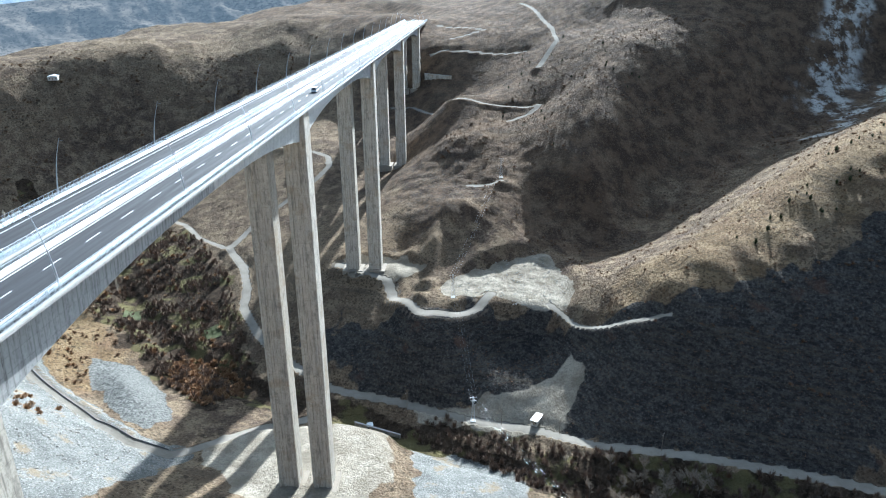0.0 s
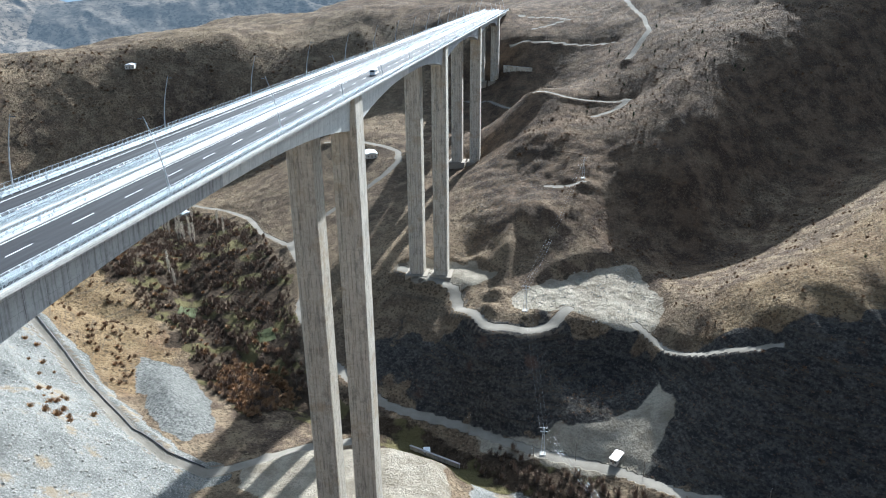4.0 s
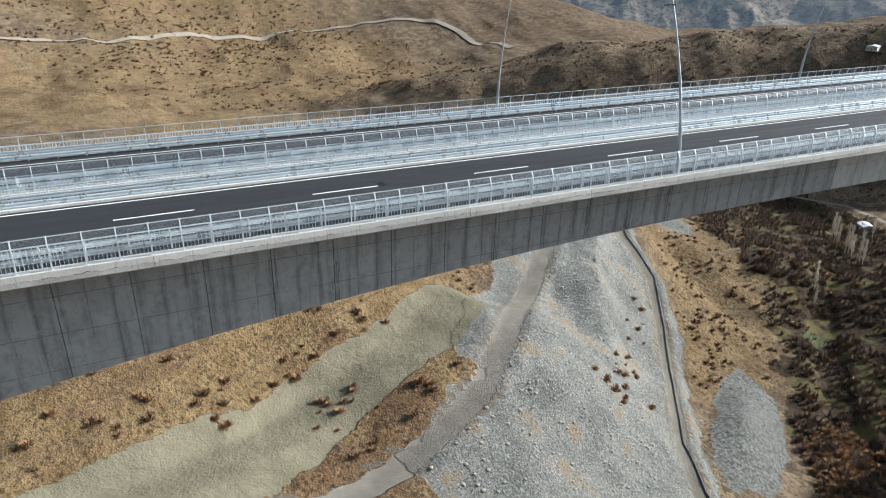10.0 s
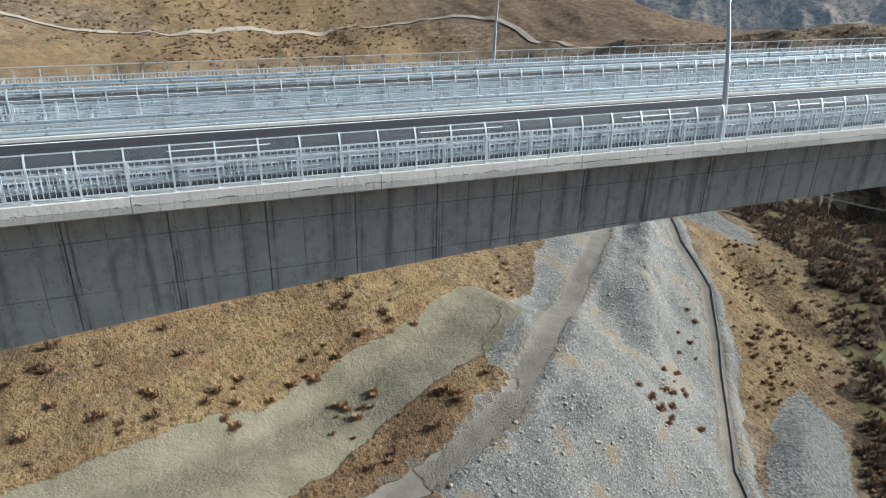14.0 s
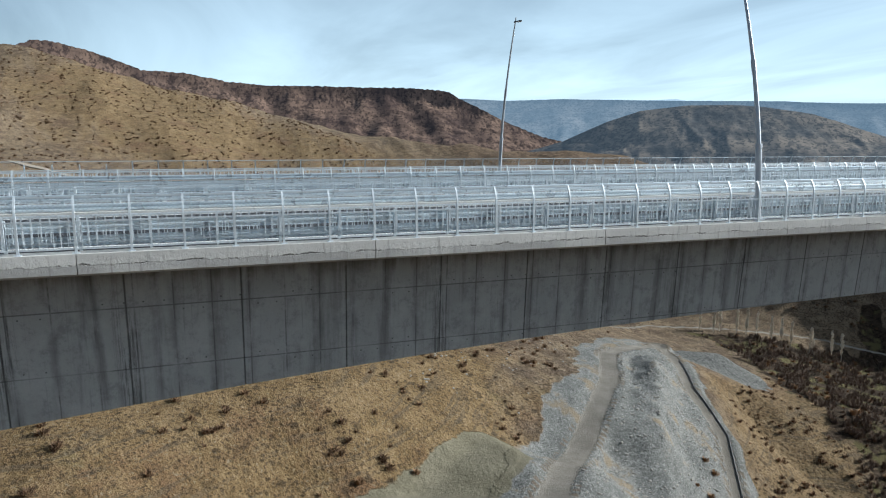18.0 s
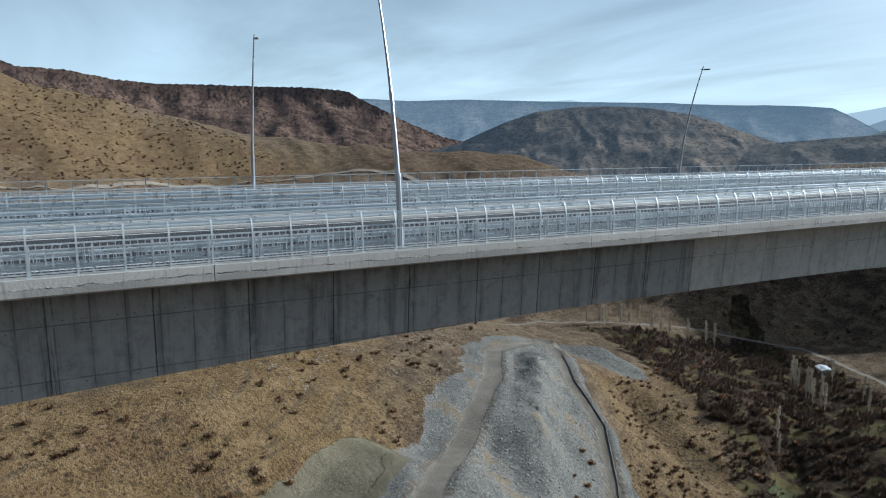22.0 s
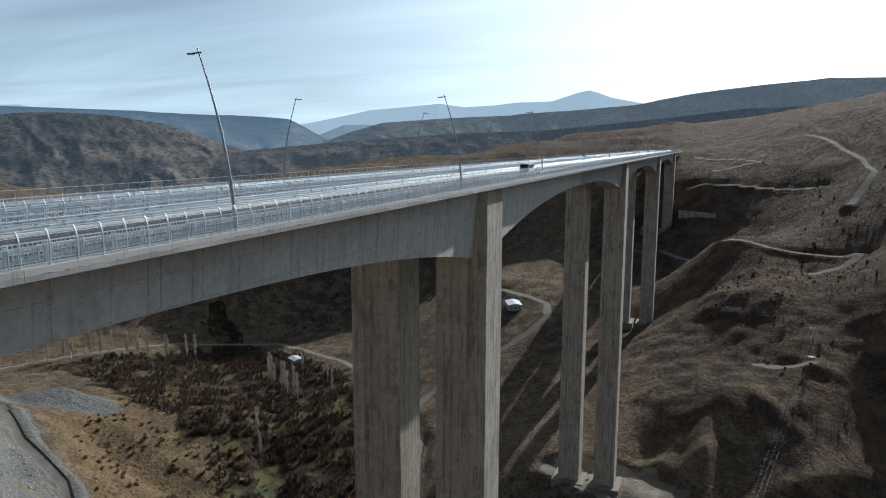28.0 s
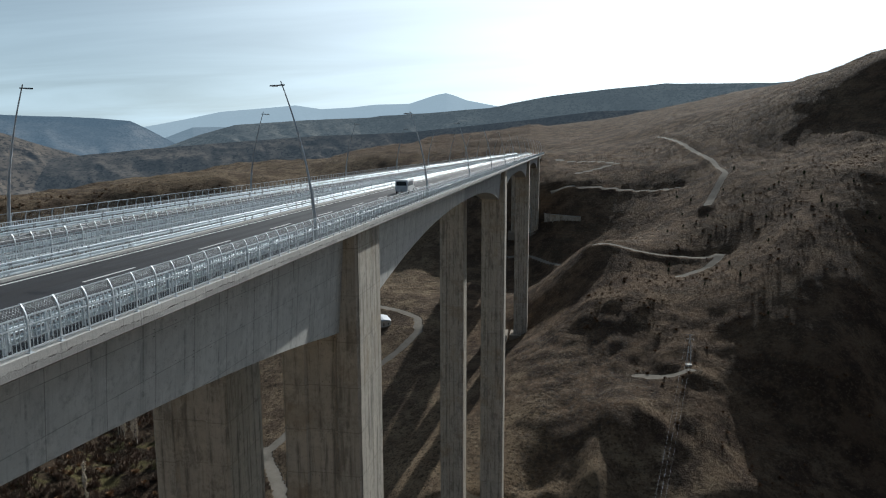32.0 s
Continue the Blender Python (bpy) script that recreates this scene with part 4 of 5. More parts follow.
TRACKS = [(PIPE_ROAD, 2.6), (SPUR_ROAD, 4.6), (WEST_TRACK, 7.0), (VALLEY_ROAD, 2.2), (RIVER_ROAD, 3.0), (HOUSE_ROAD, 2.6), (TERRACE_ROAD, 3.2), (EAST_TRACK, 2.0)] + [(r, 2.4) for r in HILL_ROADS]
STREAM = [(-360, 500), (-260, 440), (-190, 330), (-120, 255), (-75, 222), (-40, 205), (0, 193), (40, 172), (90, 150), (150, 128), (230, 105), (330, 85)]
# covers
RUBBLE = [(-300, 250), (-284, 205), (-234, 176), (-183, 132), (-143, 98), (-127, 82), (-112, 50), (-96, 55), (-84, 95), (-72, 130), (-80, 143), (-96, 146), (-116, 159), (-151, 186), (-180, 207), (-206, 223), (-250, 238)]
HEAP = [(-160, 236), (-146, 208), (-112, 168), (-92, 158), (-90, 178), (-105, 206), (-138, 236)]
PAD = [(-30, 112), (14, 112), (22, 138), (16, 172), (-8, 178), (-50, 168), (-66, 150), (-45, 128)]
SHINGLE = [(34, 120), (80, 128), (76, 160), (44, 172), (26, 172)]
TERRACE = [(38, 258), (60, 259), (86, 250), (107, 246), (113, 264), (111, 284), (101, 318), (75, 301), (50, 285), (34, 270)]
APRON = [(26, 203), (50, 202), (72, 204), (92, 207), (106, 222), (113, 214), (106, 192), (97, 177), (62, 183), (28, 193)]
PIER_PAD = [(-32, 300), (-20, 284), (8, 280), (26, 290), (14, 304)]
SCRUB = [(-385, 360), (-364, 430), (-324, 490), (-262, 474), (-160, 400), (-112, 330), (-83, 265), (-62, 222), (-80, 196), (-118, 222), (-150, 262), (-200, 296), (-250, 318), (-328, 352)]
BANK = [(40, 195), (100, 168), (170, 146), (300, 110), (300, 75), (160, 110), (90, 140), (60, 165), (20, 186)]


def relief(X, Y):
    """The ground before the ways are cut."""
    Z = base_height(X, Y)
    far = np.clip((np.hypot(X + 40, Y - 200) - 250) / 500, 0, 1)
    steep = np.clip((X - 110) / 60, 0, 1) * np.clip((Y - 170) / 60, 0, 1)
    calm = soft(X + 10, 60) * soft(Y - 270, 60)
    rough = np.clip(0.12 + 0.9 * far + 0.5 * steep, 0, 1) * (1 - 0.6 * calm)
    wx, wy = X + 25 * perlin(X, Y, 90.0, 11), Y + 25 * perlin(X, Y, 90.0, 12)
    out = np.maximum.reduce([-330 - X, X - 300, -50 - Y, Y - 560, 0 * X])

    def fine(limit):
        return np.clip(2 - (2.1 + 0.03 * out) / limit, 0, 1)
    r2 = 1 - 2 * np.abs(perlin(wx, wy, 62.0, 5))
    Z = Z + far * 14 * (1 - 0.7 * calm) * perlin(wx, wy, 170.0, 3) + rough * fine(40) * (3.2 * r2 + 3.0 * perlin(wx, wy, 75.0, 6)) + rough * fine(14) * 1.8 * perlin(X, Y, 26.0, 7) + fine(6) * ((0.3 + rough) * 0.9 * perlin(X, Y, 9.0, 9) + (0.25 + 0.5 * rough) * 0.5 * perlin(X, Y, 4.6, 10))
    # gullied golden slopes of the western basin
    west = soft(-470 - X, 160) * soft(900 - Y, 200)
    Z = Z + west * (9.0 * (0.55 - np.abs(perlin(wx, wy, 150.0, 81))) + 4.5 * (0.5 - np.abs(perlin(wx, wy, 60.0, 82))))
    # broken rock of the spur behind the quarry, gullies down the eastern slopes
    k = soft(inside(X, Y, [(0, 305), (-10, 430), (40, 440), (110, 400), (120, 325), (60, 322), (30, 312)]), 24)
    Z = Z + k * (2.2 * perlin(wx, 0.5 * wy, 24.0, 71) + 1.2 * perlin(X, Y, 9.0, 72))
    k = soft(X - 115, 40) * soft(Y - 160, 30) * fine(14)
    Z = Z + k * 1.8 * (1 - 0.6 * calm) * (1 - 2 * np.abs(perlin(X + 0.25 * Y + 0.2 * (wx - X), 0.3 * Y, 21.0, 73)))
    # quarry: level top, steep face, pale heaps
    k = soft(inside(X, Y, TERRACE) + 1, 11)
    Z = Z * (1 - k) + (-131 + 0.09 * (Y - 247) + 0.9 * perlin(X, Y, 7.0, 21)) * k
    Z = bump(Z, X, Y, 82, 232, -8, 28, 15, 5, 0.7)
    Z = bump(Z, X, Y, 19, 254, 8, 15, 9, 25, 1.1)
    Z = bump(Z, X, Y, 27, 272, 5, 9, 7, 0, 1.1)
    Z = bump(Z, X, Y, 31, 305, 9, 9, 26, -8, 1.2)
    Z = bump(Z, X, Y, 10, 318, -4, 10, 24, -20, 1.2)
    k = soft(inside(X, Y, PIER_PAD), 6)
    Z = Z * (1 - k) - 127 * k
    k = soft(inside(X, Y, PAD), 14)
    Z = Z * (1 - k) + np.maximum(Z * 0.3 - 153.0 * 0.7, -158) * k
    Z = bump(Z, X, Y, -120, 196, 10, 15, 46, 38, 1.0)
    Z = bump(Z, X, Y, -45, 235, 7, 14, 20, -40, 1.0)
    # gully down from the spur, the stream bed
    d, _ = away(X, Y, [(-246, 270), (-215, 262), (-190, 268)])
    Z = Z - 6 * np.clip(1 - d / 16, 0, 1)
    d, _ = away(X, Y, STREAM)
    Z = Z - 3.0 * soft(7 - d, 6)
    # hump between the two ways on the spur, grey mound at their meeting
    d, a = away(X, Y, [(-262, 224), (-215, 190), (-150, 150)])
    Z = Z + 5.5 * np.clip(1 - d / 12, 0, 1) * (1 + 0.5 * perlin(X, Y, 12.0, 51))
    Z = bump(Z, X, Y, -296, 296, 9, 30, 20, 45, 1.0)
    return Z


def land(X, Y):
    Z = relief(X, Y)
    for pts, half in TRACKS:
        d, a = away(X, Y, pts)
        near = d < half + 9
        if near.any():
            p = np.array(pts, float)
            t = np.linspace(0, 1, len(pts))
            s = np.linspace(0, 1, 60)
            sx, sy = np.interp(s, t, p[:, 0]), np.interp(s, t, p[:, 1])
            level = relief(sx, sy)
            level = np.convolve(np.pad(level, 3, "edge"), np.ones(7) / 7, "valid")
            k = soft(half + 2.5 - d, 5)
            Z = Z * (1 - k) + (np.interp(a, s, level) + 0.1 * perlin(X, Y, 4.0, 4)) * k
    # loose rims along the ways on the spur
    for pts, half in ((SPUR_ROAD, 4.6), (PIPE_ROAD[:10], 2.6)):
        d, _ = away(X, Y, pts)
        Z = Z + (1.1 + 0.9 * perlin(X, Y, 11.0, 61)) * np.exp(-((d - half - 2.6) / 1.6) ** 2)
    return Z


def cover(X, Y, wob):
    """How much of each ground cover lies at a place."""
    out = {}
    track = np.zeros(X.shape)
    for pts, half in TRACKS:
        d, _ = away(X, Y, pts)
        if pts is not WEST_TRACK:
            track = np.maximum(track, soft(half - d + 0.5 * wob, 2.2))
    out["track"] = track
    rim = np.zeros(X.shape)
    for pts, half in ((SPUR_ROAD, 4.6), (PIPE_ROAD[:10], 2.6), (TERRACE_ROAD, 3.2)):
        d, _ = away(X, Y, pts)
        rim = np.maximum(rim, np.exp(-((d - half - 1.6 + 0.6 * wob) / 1.1) ** 2) * np.clip(0.75 + wob, 0.2, 1))
    out["rim"] = rim
    d, _ = away(X, Y, WEST_TRACK)
    out["yard"] = soft(13 - d + 2 * wob, 5)
    d, _ = away(X, Y, [(345, 500), (375, 545), (400, 600), (440, 680)])
    e, _ = away(X, Y, [(318, 430), (400, 500)])
    out["scar"] = np.maximum(soft(18 - d + 12 * wob, 14), soft(12 - e + 10 * wob, 10))
    ru = soft(inside(X, Y, RUBBLE) + 5 * wob + 3, 7)
    d, _ = away(X, Y, PIPE_ROAD[1:9])
    ru = np.maximum(ru, soft(9 - d + 4 * wob, 5))
    ru = np.maximum(ru, soft(inside(X, Y, SHINGLE) + 4 * wob, 6))
    d, _ = away(X, Y, SPUR_ROAD[:7])
    ru = np.maximum(ru, soft(17 - d + 5 * wob, 8))
    out["rubble"] = ru
    out["pale"] = np.maximum.reduce([soft(inside(X, Y, PAD) + 5 * wob, 8), soft(inside(X, Y, TERRACE) + 3 * wob - 1, 5), soft(inside(X, Y, PIER_PAD) + 3 * wob, 5), 0.9 * soft(inside(X, Y, APRON) + 4 * wob, 7)])
    d = np.hypot((X + 296) / 1.2, Y - 296)
    out["heap"] = np.maximum(soft(inside(X, Y, HEAP) + 3 * wob, 5), soft(26 - d + 4 * wob, 6))
    d, _ = away(X, Y, STREAM)
    out["scrub"] = np.maximum.reduce([soft(inside(X, Y, SCRUB) + 14 * wob, 16), soft(inside(X, Y, BANK) + 8 * wob, 10), soft(10 - d + 4 * wob, 8)])
    d, _ = away(X, Y, [(-600, 100), (-300, 40), (-200, 30), (-150, -20), (-120, -80)])
    east = soft(inside(X, Y, [(120, 235), (160, 200), (235, 235), (420, 300), (420, 420), (250, 330)]) + 15 * wob, 30)
    out["grass"] = np.maximum(soft(95 - d + 25 * wob, 60) * (X < 0), 0.55 * east)
    slope = soft(inside(X, Y, [(-265, 262), (-206, 228), (-150, 190), (-120, 200), (-150, 262), (-230, 330), (-300, 330)]) + 10 * wob, 22)
    out["grass"] = np.maximum(out["grass"], 0.75 * slope)
    d, _ = away(X, Y, [(-760, -60), (-900, 60), (-1000, 300), (-1250, 180), (-1500, -100)])
    out["grass"] = np.maximum(out["grass"], 0.8 * soft(210 - d + 90 * wob, 200) * soft(470 - Y, 120))
    d = inside(X, Y, [(0, 300), (-10, 430), (40, 430), (70, 345), (40, 318)])
    # dark rock; on the eastern slope its border copies the edge of the shade
    out["rock"] = np.maximum(0.45 * soft(d + 12 * wob, 20), soft(inside(X, Y, [(20, 246), (60, 256), (88, 247), (118, 232), (165, 216), (205, 214), (250, 235), (330, 225), (330, 130), (150, 150), (60, 190), (-30, 230), (-40, 260)]) + 10 * wob, 16))
    d = inside(X, Y, [(-45, 420), (20, 330), (60, 318), (130, 310), (190, 380), (330, 430), (900, 300), (1400, 900), (900, 2200), (-300, 2200), (-300, 900), (-60, 700)])
    e = inside(X, Y, [(-1700, 420), (-1250, 520), (-1000, 600), (-700, 700), (-700, 1500), (-1700, 1500)])
    out["slate"] = np.maximum(soft(d + 30 * wob, 60), 0.8 * soft(e + 40 * wob, 90)) * np.clip(0.85 + 0.3 * wob, 0.4, 1)
    return out


def axis(lo, a, b, hi, step):
    out = list(np.arange(a, b + 0.01, step))
    s, v = step, b
    while v < hi:
        s *= 1.03
        v += s
        out.append(v)
    s, v, low = step, a, []
    while v > lo:
        s *= 1.03
        v -= s
        low.append(v)
    return np.array(low[::-1] + out)


gx, gy = axis(-2700, -330, 300, 1500, 2.1), axis(-850, -50, 560, 2300, 2.1)
GX, GY = np.meshgrid(gx, gy)
GZ = land(GX, GY)
nx, ny = len(gx), len(gy)
verts = np.stack([GX.ravel(), GY.ravel(), GZ.ravel()], 1).tolist()
faces = [(j * nx + i, j * nx + i + 1, (j + 1) * nx + i + 1, (j + 1) * nx + i) for j in range(ny - 1) for i in range(nx - 1)]
ground_mesh = mesh_of("ground", verts, faces, M_GROUND, True)
covers = cover(GX, GY, perlin(GX, GY, 22.0, 31) + 0.6 * perlin(GX, GY, 7.0, 32))
for key, value in covers.items():
    ground_mesh.attributes.new(key, "FLOAT", "POINT").data.foreach_set("value", value.ravel().astype(np.float32))
tagged(new("ground", ground_mesh), "dry brown hillsides with rubble slopes, tracks and scrub", "ground", kind="structure")


def ground_z(x, y):
    i = min(max(int(np.searchsorted(gx, x)) - 1, 0), nx - 2)
    j = min(max(int(np.searchsorted(gy, y)) - 1, 0), ny - 2)
    f, g = (x - gx[i]) / (gx[i + 1] - gx[i]), (y - gy[j]) / (gy[j + 1] - gy[j])
    return float((GZ[j, i] * (1 - f) + GZ[j, i + 1] * f) * (1 - g) + (GZ[j + 1, i] * (1 - f) + GZ[j + 1, i + 1] * f) * g)


# ---- far ridges beyond the valley ----
EYE = Vector((28, 30, 5))


def far_ridge(name, dist, outline, foot, material, label, jag=1.0, seed=1, rim=1.0, cliff=0.0, n=420, rows=30):
    """A distant ridge: bearings (degrees left of the bridge's way) and heights of its crest over the eye in degrees."""
    b0, b1 = outline[0][0], outline[-1][0]
    bs = np.array([b0 + (b1 - b0) * i / n for i in range(n + 1)])
    hs = np.interp(-bs, [-o[0] for o in outline], [o[1] for o in outline])
    A, K = np.meshgrid(np.radians(bs), np.linspace(0, 1, rows + 1) ** 1.5, indexing="ij")
    top = EYE.z + dist * np.tan(np.radians(hs))[:, None]
    D = dist * (1 - 0.22 * K)
    X, Y = EYE.x - np.sin(A) * D, EYE.y + np.cos(A) * D
    wx, wy = X + 0.02 * dist * perlin(X, Y, dist * 0.05, seed + 5), Y + 0.02 * dist * perlin(X, Y, dist * 0.05, seed + 6)
    W = (0.5 - np.abs(perlin(wx, wy, dist * 0.075, seed))) * 0.034 + (0.5 - np.abs(perlin(wx, wy, dist * 0.026, seed + 1))) * 0.009 + perlin(X, Y, dist * 0.007, seed + 2) * 0.0016
    Z = top + (foot - top) * K ** rim + W * dist * jag * (0.05 + 3.4 * K * (1 - K))
    if cliff:
        # a broken rock band under the rim, with thin ledges below it
        edge = np.clip(0.75 + 0.9 * perlin(X, Y, dist * 0.03, seed + 7), 0.15, 1.5) * np.clip((hs[:, None] - 1.2) / 1.2, 0, 1)
        Z = Z - cliff * edge * np.clip(K / 0.012, 0, 1) * (1 - K)
        for level in (0.1, 0.17, 0.25, 0.36):
            Z = Z - 0.22 * cliff * np.clip((K - level - 0.02 * perlin(X, Y, dist * 0.04, seed + 8)) / 0.008, 0, 1) * (1 - K)
        Z = Z + perlin(X, Y, dist * 0.0045, seed + 9) * 3.0 * (K < 0.03)
    verts = np.stack([X.ravel(), Y.ravel(), Z.ravel()], 1).tolist()
    r = rows + 1
    faces = [(i * r + j, i * r + j + 1, (i + 1) * r + j + 1, (i + 1) * r + j) for i in range(n) for j in range(rows)]
    return tagged(new(name, mesh_of(name, verts, faces, material, not cliff)), label, "distant hills", kind="structure")


# haze painted as emission, mostly stronger and bluer for the farther ridges
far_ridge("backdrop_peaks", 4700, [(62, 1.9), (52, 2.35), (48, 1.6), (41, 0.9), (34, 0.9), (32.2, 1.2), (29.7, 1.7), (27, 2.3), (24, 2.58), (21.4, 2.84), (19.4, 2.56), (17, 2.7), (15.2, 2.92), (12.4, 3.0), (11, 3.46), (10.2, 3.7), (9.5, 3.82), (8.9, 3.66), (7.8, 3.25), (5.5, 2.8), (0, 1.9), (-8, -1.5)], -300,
          distance_tone("haze_blue_peaks", (0.03, 0.035, 0.045), (0.05, 0.055, 0.065), 1.0, (0.36, 0.47, 0.55)), "pale blue mountain peaks in the haze", 0.1, 41)
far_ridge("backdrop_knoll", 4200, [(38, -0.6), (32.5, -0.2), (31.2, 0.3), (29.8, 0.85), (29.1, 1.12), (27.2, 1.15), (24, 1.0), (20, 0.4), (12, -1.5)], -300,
          distance_tone("haze_blue_knoll", (0.04, 0.045, 0.05), (0.07, 0.07, 0.075), 1.0, (0.19, 0.26, 0.32)), "small blue hill in the haze between the slopes", 0.12, 42)
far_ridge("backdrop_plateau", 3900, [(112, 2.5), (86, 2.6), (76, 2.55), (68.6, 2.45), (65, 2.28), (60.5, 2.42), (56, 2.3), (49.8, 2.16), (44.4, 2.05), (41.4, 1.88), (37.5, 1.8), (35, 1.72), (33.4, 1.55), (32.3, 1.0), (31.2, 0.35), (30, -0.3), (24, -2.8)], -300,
          distance_tone("haze_blue_plateau", (0.06, 0.065, 0.07), (0.13, 0.122, 0.115), 1.0, (0.095, 0.145, 0.195)), "plateau far beyond the valley, blue-grey with painted haze", 0.42, 43, 0.8)
far_ridge("backdrop_mesa", 2650, [(114, 4.6), (106, 4.9), (102, 5.3), (100, 6.08), (98.6, 5.98), (96.9, 5.57), (95.1, 4.99), (93.3, 4.3), (90.2, 4.16), (87.3, 3.62), (84.4, 3.37), (80.5, 3.38), (76.5, 3.3), (73.2, 3.3), (70.8, 3.1), (69.9, 2.95), (69.2, 2.5), (67.6, 1.75), (65.1, 0.5), (62.4, -0.55), (58.8, -1.45), (54.3, -2.41), (50, -3.6), (44, -5)], -300,
          distance_tone("brown_mesa", (0.075, 0.05, 0.041), (0.19, 0.128, 0.094), 1.0, (0.008, 0.009, 0.012)), "dark brown mesa with a rocky rim", 0.26, 45, 0.78, 30.0, 900, 64)
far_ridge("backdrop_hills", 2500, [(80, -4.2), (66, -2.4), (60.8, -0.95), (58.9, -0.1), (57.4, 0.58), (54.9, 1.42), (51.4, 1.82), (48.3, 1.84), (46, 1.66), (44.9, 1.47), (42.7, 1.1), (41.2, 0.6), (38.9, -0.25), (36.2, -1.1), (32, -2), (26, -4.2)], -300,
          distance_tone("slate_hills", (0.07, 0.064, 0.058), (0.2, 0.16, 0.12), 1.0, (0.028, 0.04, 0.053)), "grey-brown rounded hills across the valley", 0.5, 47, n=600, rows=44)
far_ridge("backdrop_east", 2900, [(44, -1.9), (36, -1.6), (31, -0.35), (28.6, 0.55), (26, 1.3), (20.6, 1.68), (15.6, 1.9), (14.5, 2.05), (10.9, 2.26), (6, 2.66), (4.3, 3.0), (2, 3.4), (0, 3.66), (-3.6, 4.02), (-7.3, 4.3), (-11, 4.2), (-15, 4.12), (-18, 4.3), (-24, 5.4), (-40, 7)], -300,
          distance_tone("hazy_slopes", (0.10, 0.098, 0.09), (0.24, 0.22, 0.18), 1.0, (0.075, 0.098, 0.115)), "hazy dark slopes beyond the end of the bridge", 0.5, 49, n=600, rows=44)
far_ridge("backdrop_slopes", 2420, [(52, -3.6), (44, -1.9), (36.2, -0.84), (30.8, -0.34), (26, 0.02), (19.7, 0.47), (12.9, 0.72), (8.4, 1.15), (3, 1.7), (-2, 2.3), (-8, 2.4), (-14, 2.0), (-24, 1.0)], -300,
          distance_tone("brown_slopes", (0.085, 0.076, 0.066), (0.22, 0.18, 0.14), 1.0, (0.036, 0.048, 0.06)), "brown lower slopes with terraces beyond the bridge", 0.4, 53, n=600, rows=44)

# ---- trees and shrubs ----
rnd = random.Random(11)


def stick(verts, faces, p, q, r0, r1):
    """A three-sided twig."""
    p, q = Vector(p), Vector(q)
    w = (q - p).normalized()
    u = w.orthogonal().normalized()
    v = w.cross(u)
    k = len(verts)
    for c, r in ((p, r0), (q, r1)):
        for a in range(3):
            verts.append(tuple(c + (u * math.cos(a * 2.094) + v * math.sin(a * 2.094)) * r))
    faces += [(k, k + 1, k + 4, k + 3), (k + 1, k + 2, k + 5, k + 4), (k + 2, k, k + 3, k + 5)]


def bare_tree(height, spread, rise, bark, twig, label, category="tree", thick=0.09, limbs=11):
    """A leafless tree: tapered trunk with limbs, and a crown of fine twigs."""
    t = tagged(new("bare_tree"), label, category)
    tv, tf, cv, cf = [], [], [], []
    lean = Vector((rnd.uniform(-0.06, 0.06), rnd.uniform(-0.06, 0.06), 1)) * height
    knots = [lean * k + Vector((rnd.uniform(-0.1, 0.1), rnd.uniform(-0.1, 0.1), 0)) * height * 0.12 * k for k in (0, 0.2, 0.42, 0.64, 0.84)]
    radii = [thick * height * 0.3 * (1 - 0.85 * i / 4) for i in range(5)]
    for i in range(4):
        stick(tv, tf, knots[i], knots[i + 1], radii[i], radii[i + 1])
    for n in range(limbs):
        k = rnd.uniform(0.16, 0.84)
        root = knots[0].lerp(knots[4], k / 0.84)
        a = rnd.uniform(0, 6.283)
        out = Vector((math.cos(a), math.sin(a), rise * rnd.uniform(0.7, 1.4))).normalized()
        length = spread * (1.1 - 0.6 * k) * rnd.uniform(0.7, 1.25)
        tip = root + out * length
        stick(tv, tf, root, tip, 0.012 * height * (1.1 - k), 0.004 * height)
        for m in range(9):
            s = root.lerp(tip, rnd.uniform(0.25, 1.0))
            d = (out + Vector((rnd.uniform(-1, 1), rnd.uniform(-1, 1), rnd.uniform(-0.3, 1.1)))).normalized()
            e = s + d * length * rnd.uniform(0.28, 0.6)
            stick(cv, cf, s, e, 0.007 * height, 0.004 * height)
            for w in range(3):
                d2 = (d + Vector((rnd.uniform(-1, 1), rnd.uniform(-1, 1), rnd.uniform(-0.4, 0.9)))).normalized()
                s2 = s.lerp(e, rnd.uniform(0.3, 1.0))
                stick(cv, cf, s2, s2 + d2 * length * rnd.uniform(0.14, 0.32), 0.0055 * height, 0.0028 * height)
    a = new("trunk", mesh_of("trunk", tv, tf, bark))
    b = new("crown", mesh_of("crown", cv, cf, twig))
    a.parent = b.parent = t
    return t


def shrub_mesh(name, r, h, blades, material):
    """A low bush: many short stalks fanning out from the ground."""
    v, f = [], []
    for i in range(blades):
        a, e = rnd.uniform(0, 6.283), rnd.uniform(0.15, 1.35)
        root = Vector((math.cos(a) * r * 0.3 * rnd.random(), math.sin(a) * r * 0.3 * rnd.random(), -0.1))
        tip = root + Vector((math.cos(a) * math.cos(e) * r, math.sin(a) * math.cos(e) * r, math.sin(e) * h)) * rnd.uniform(0.6, 1.1)
        mid = root.lerp(tip, 0.55) + Vector((rnd.uniform(-0.2, 0.2), rnd.uniform(-0.2, 0.2), 0.12)) * r
        k = len(v)
        w = Vector((-math.sin(a), math.cos(a), 0.3)) * r * rnd.uniform(0.035, 0.085)
        v += [tuple(root), tuple(mid - w), tuple(tip), tuple(mid + w)]
        f += [(k, k + 1, k + 2, k + 3)]
    return mesh_of(name, v, f, material)


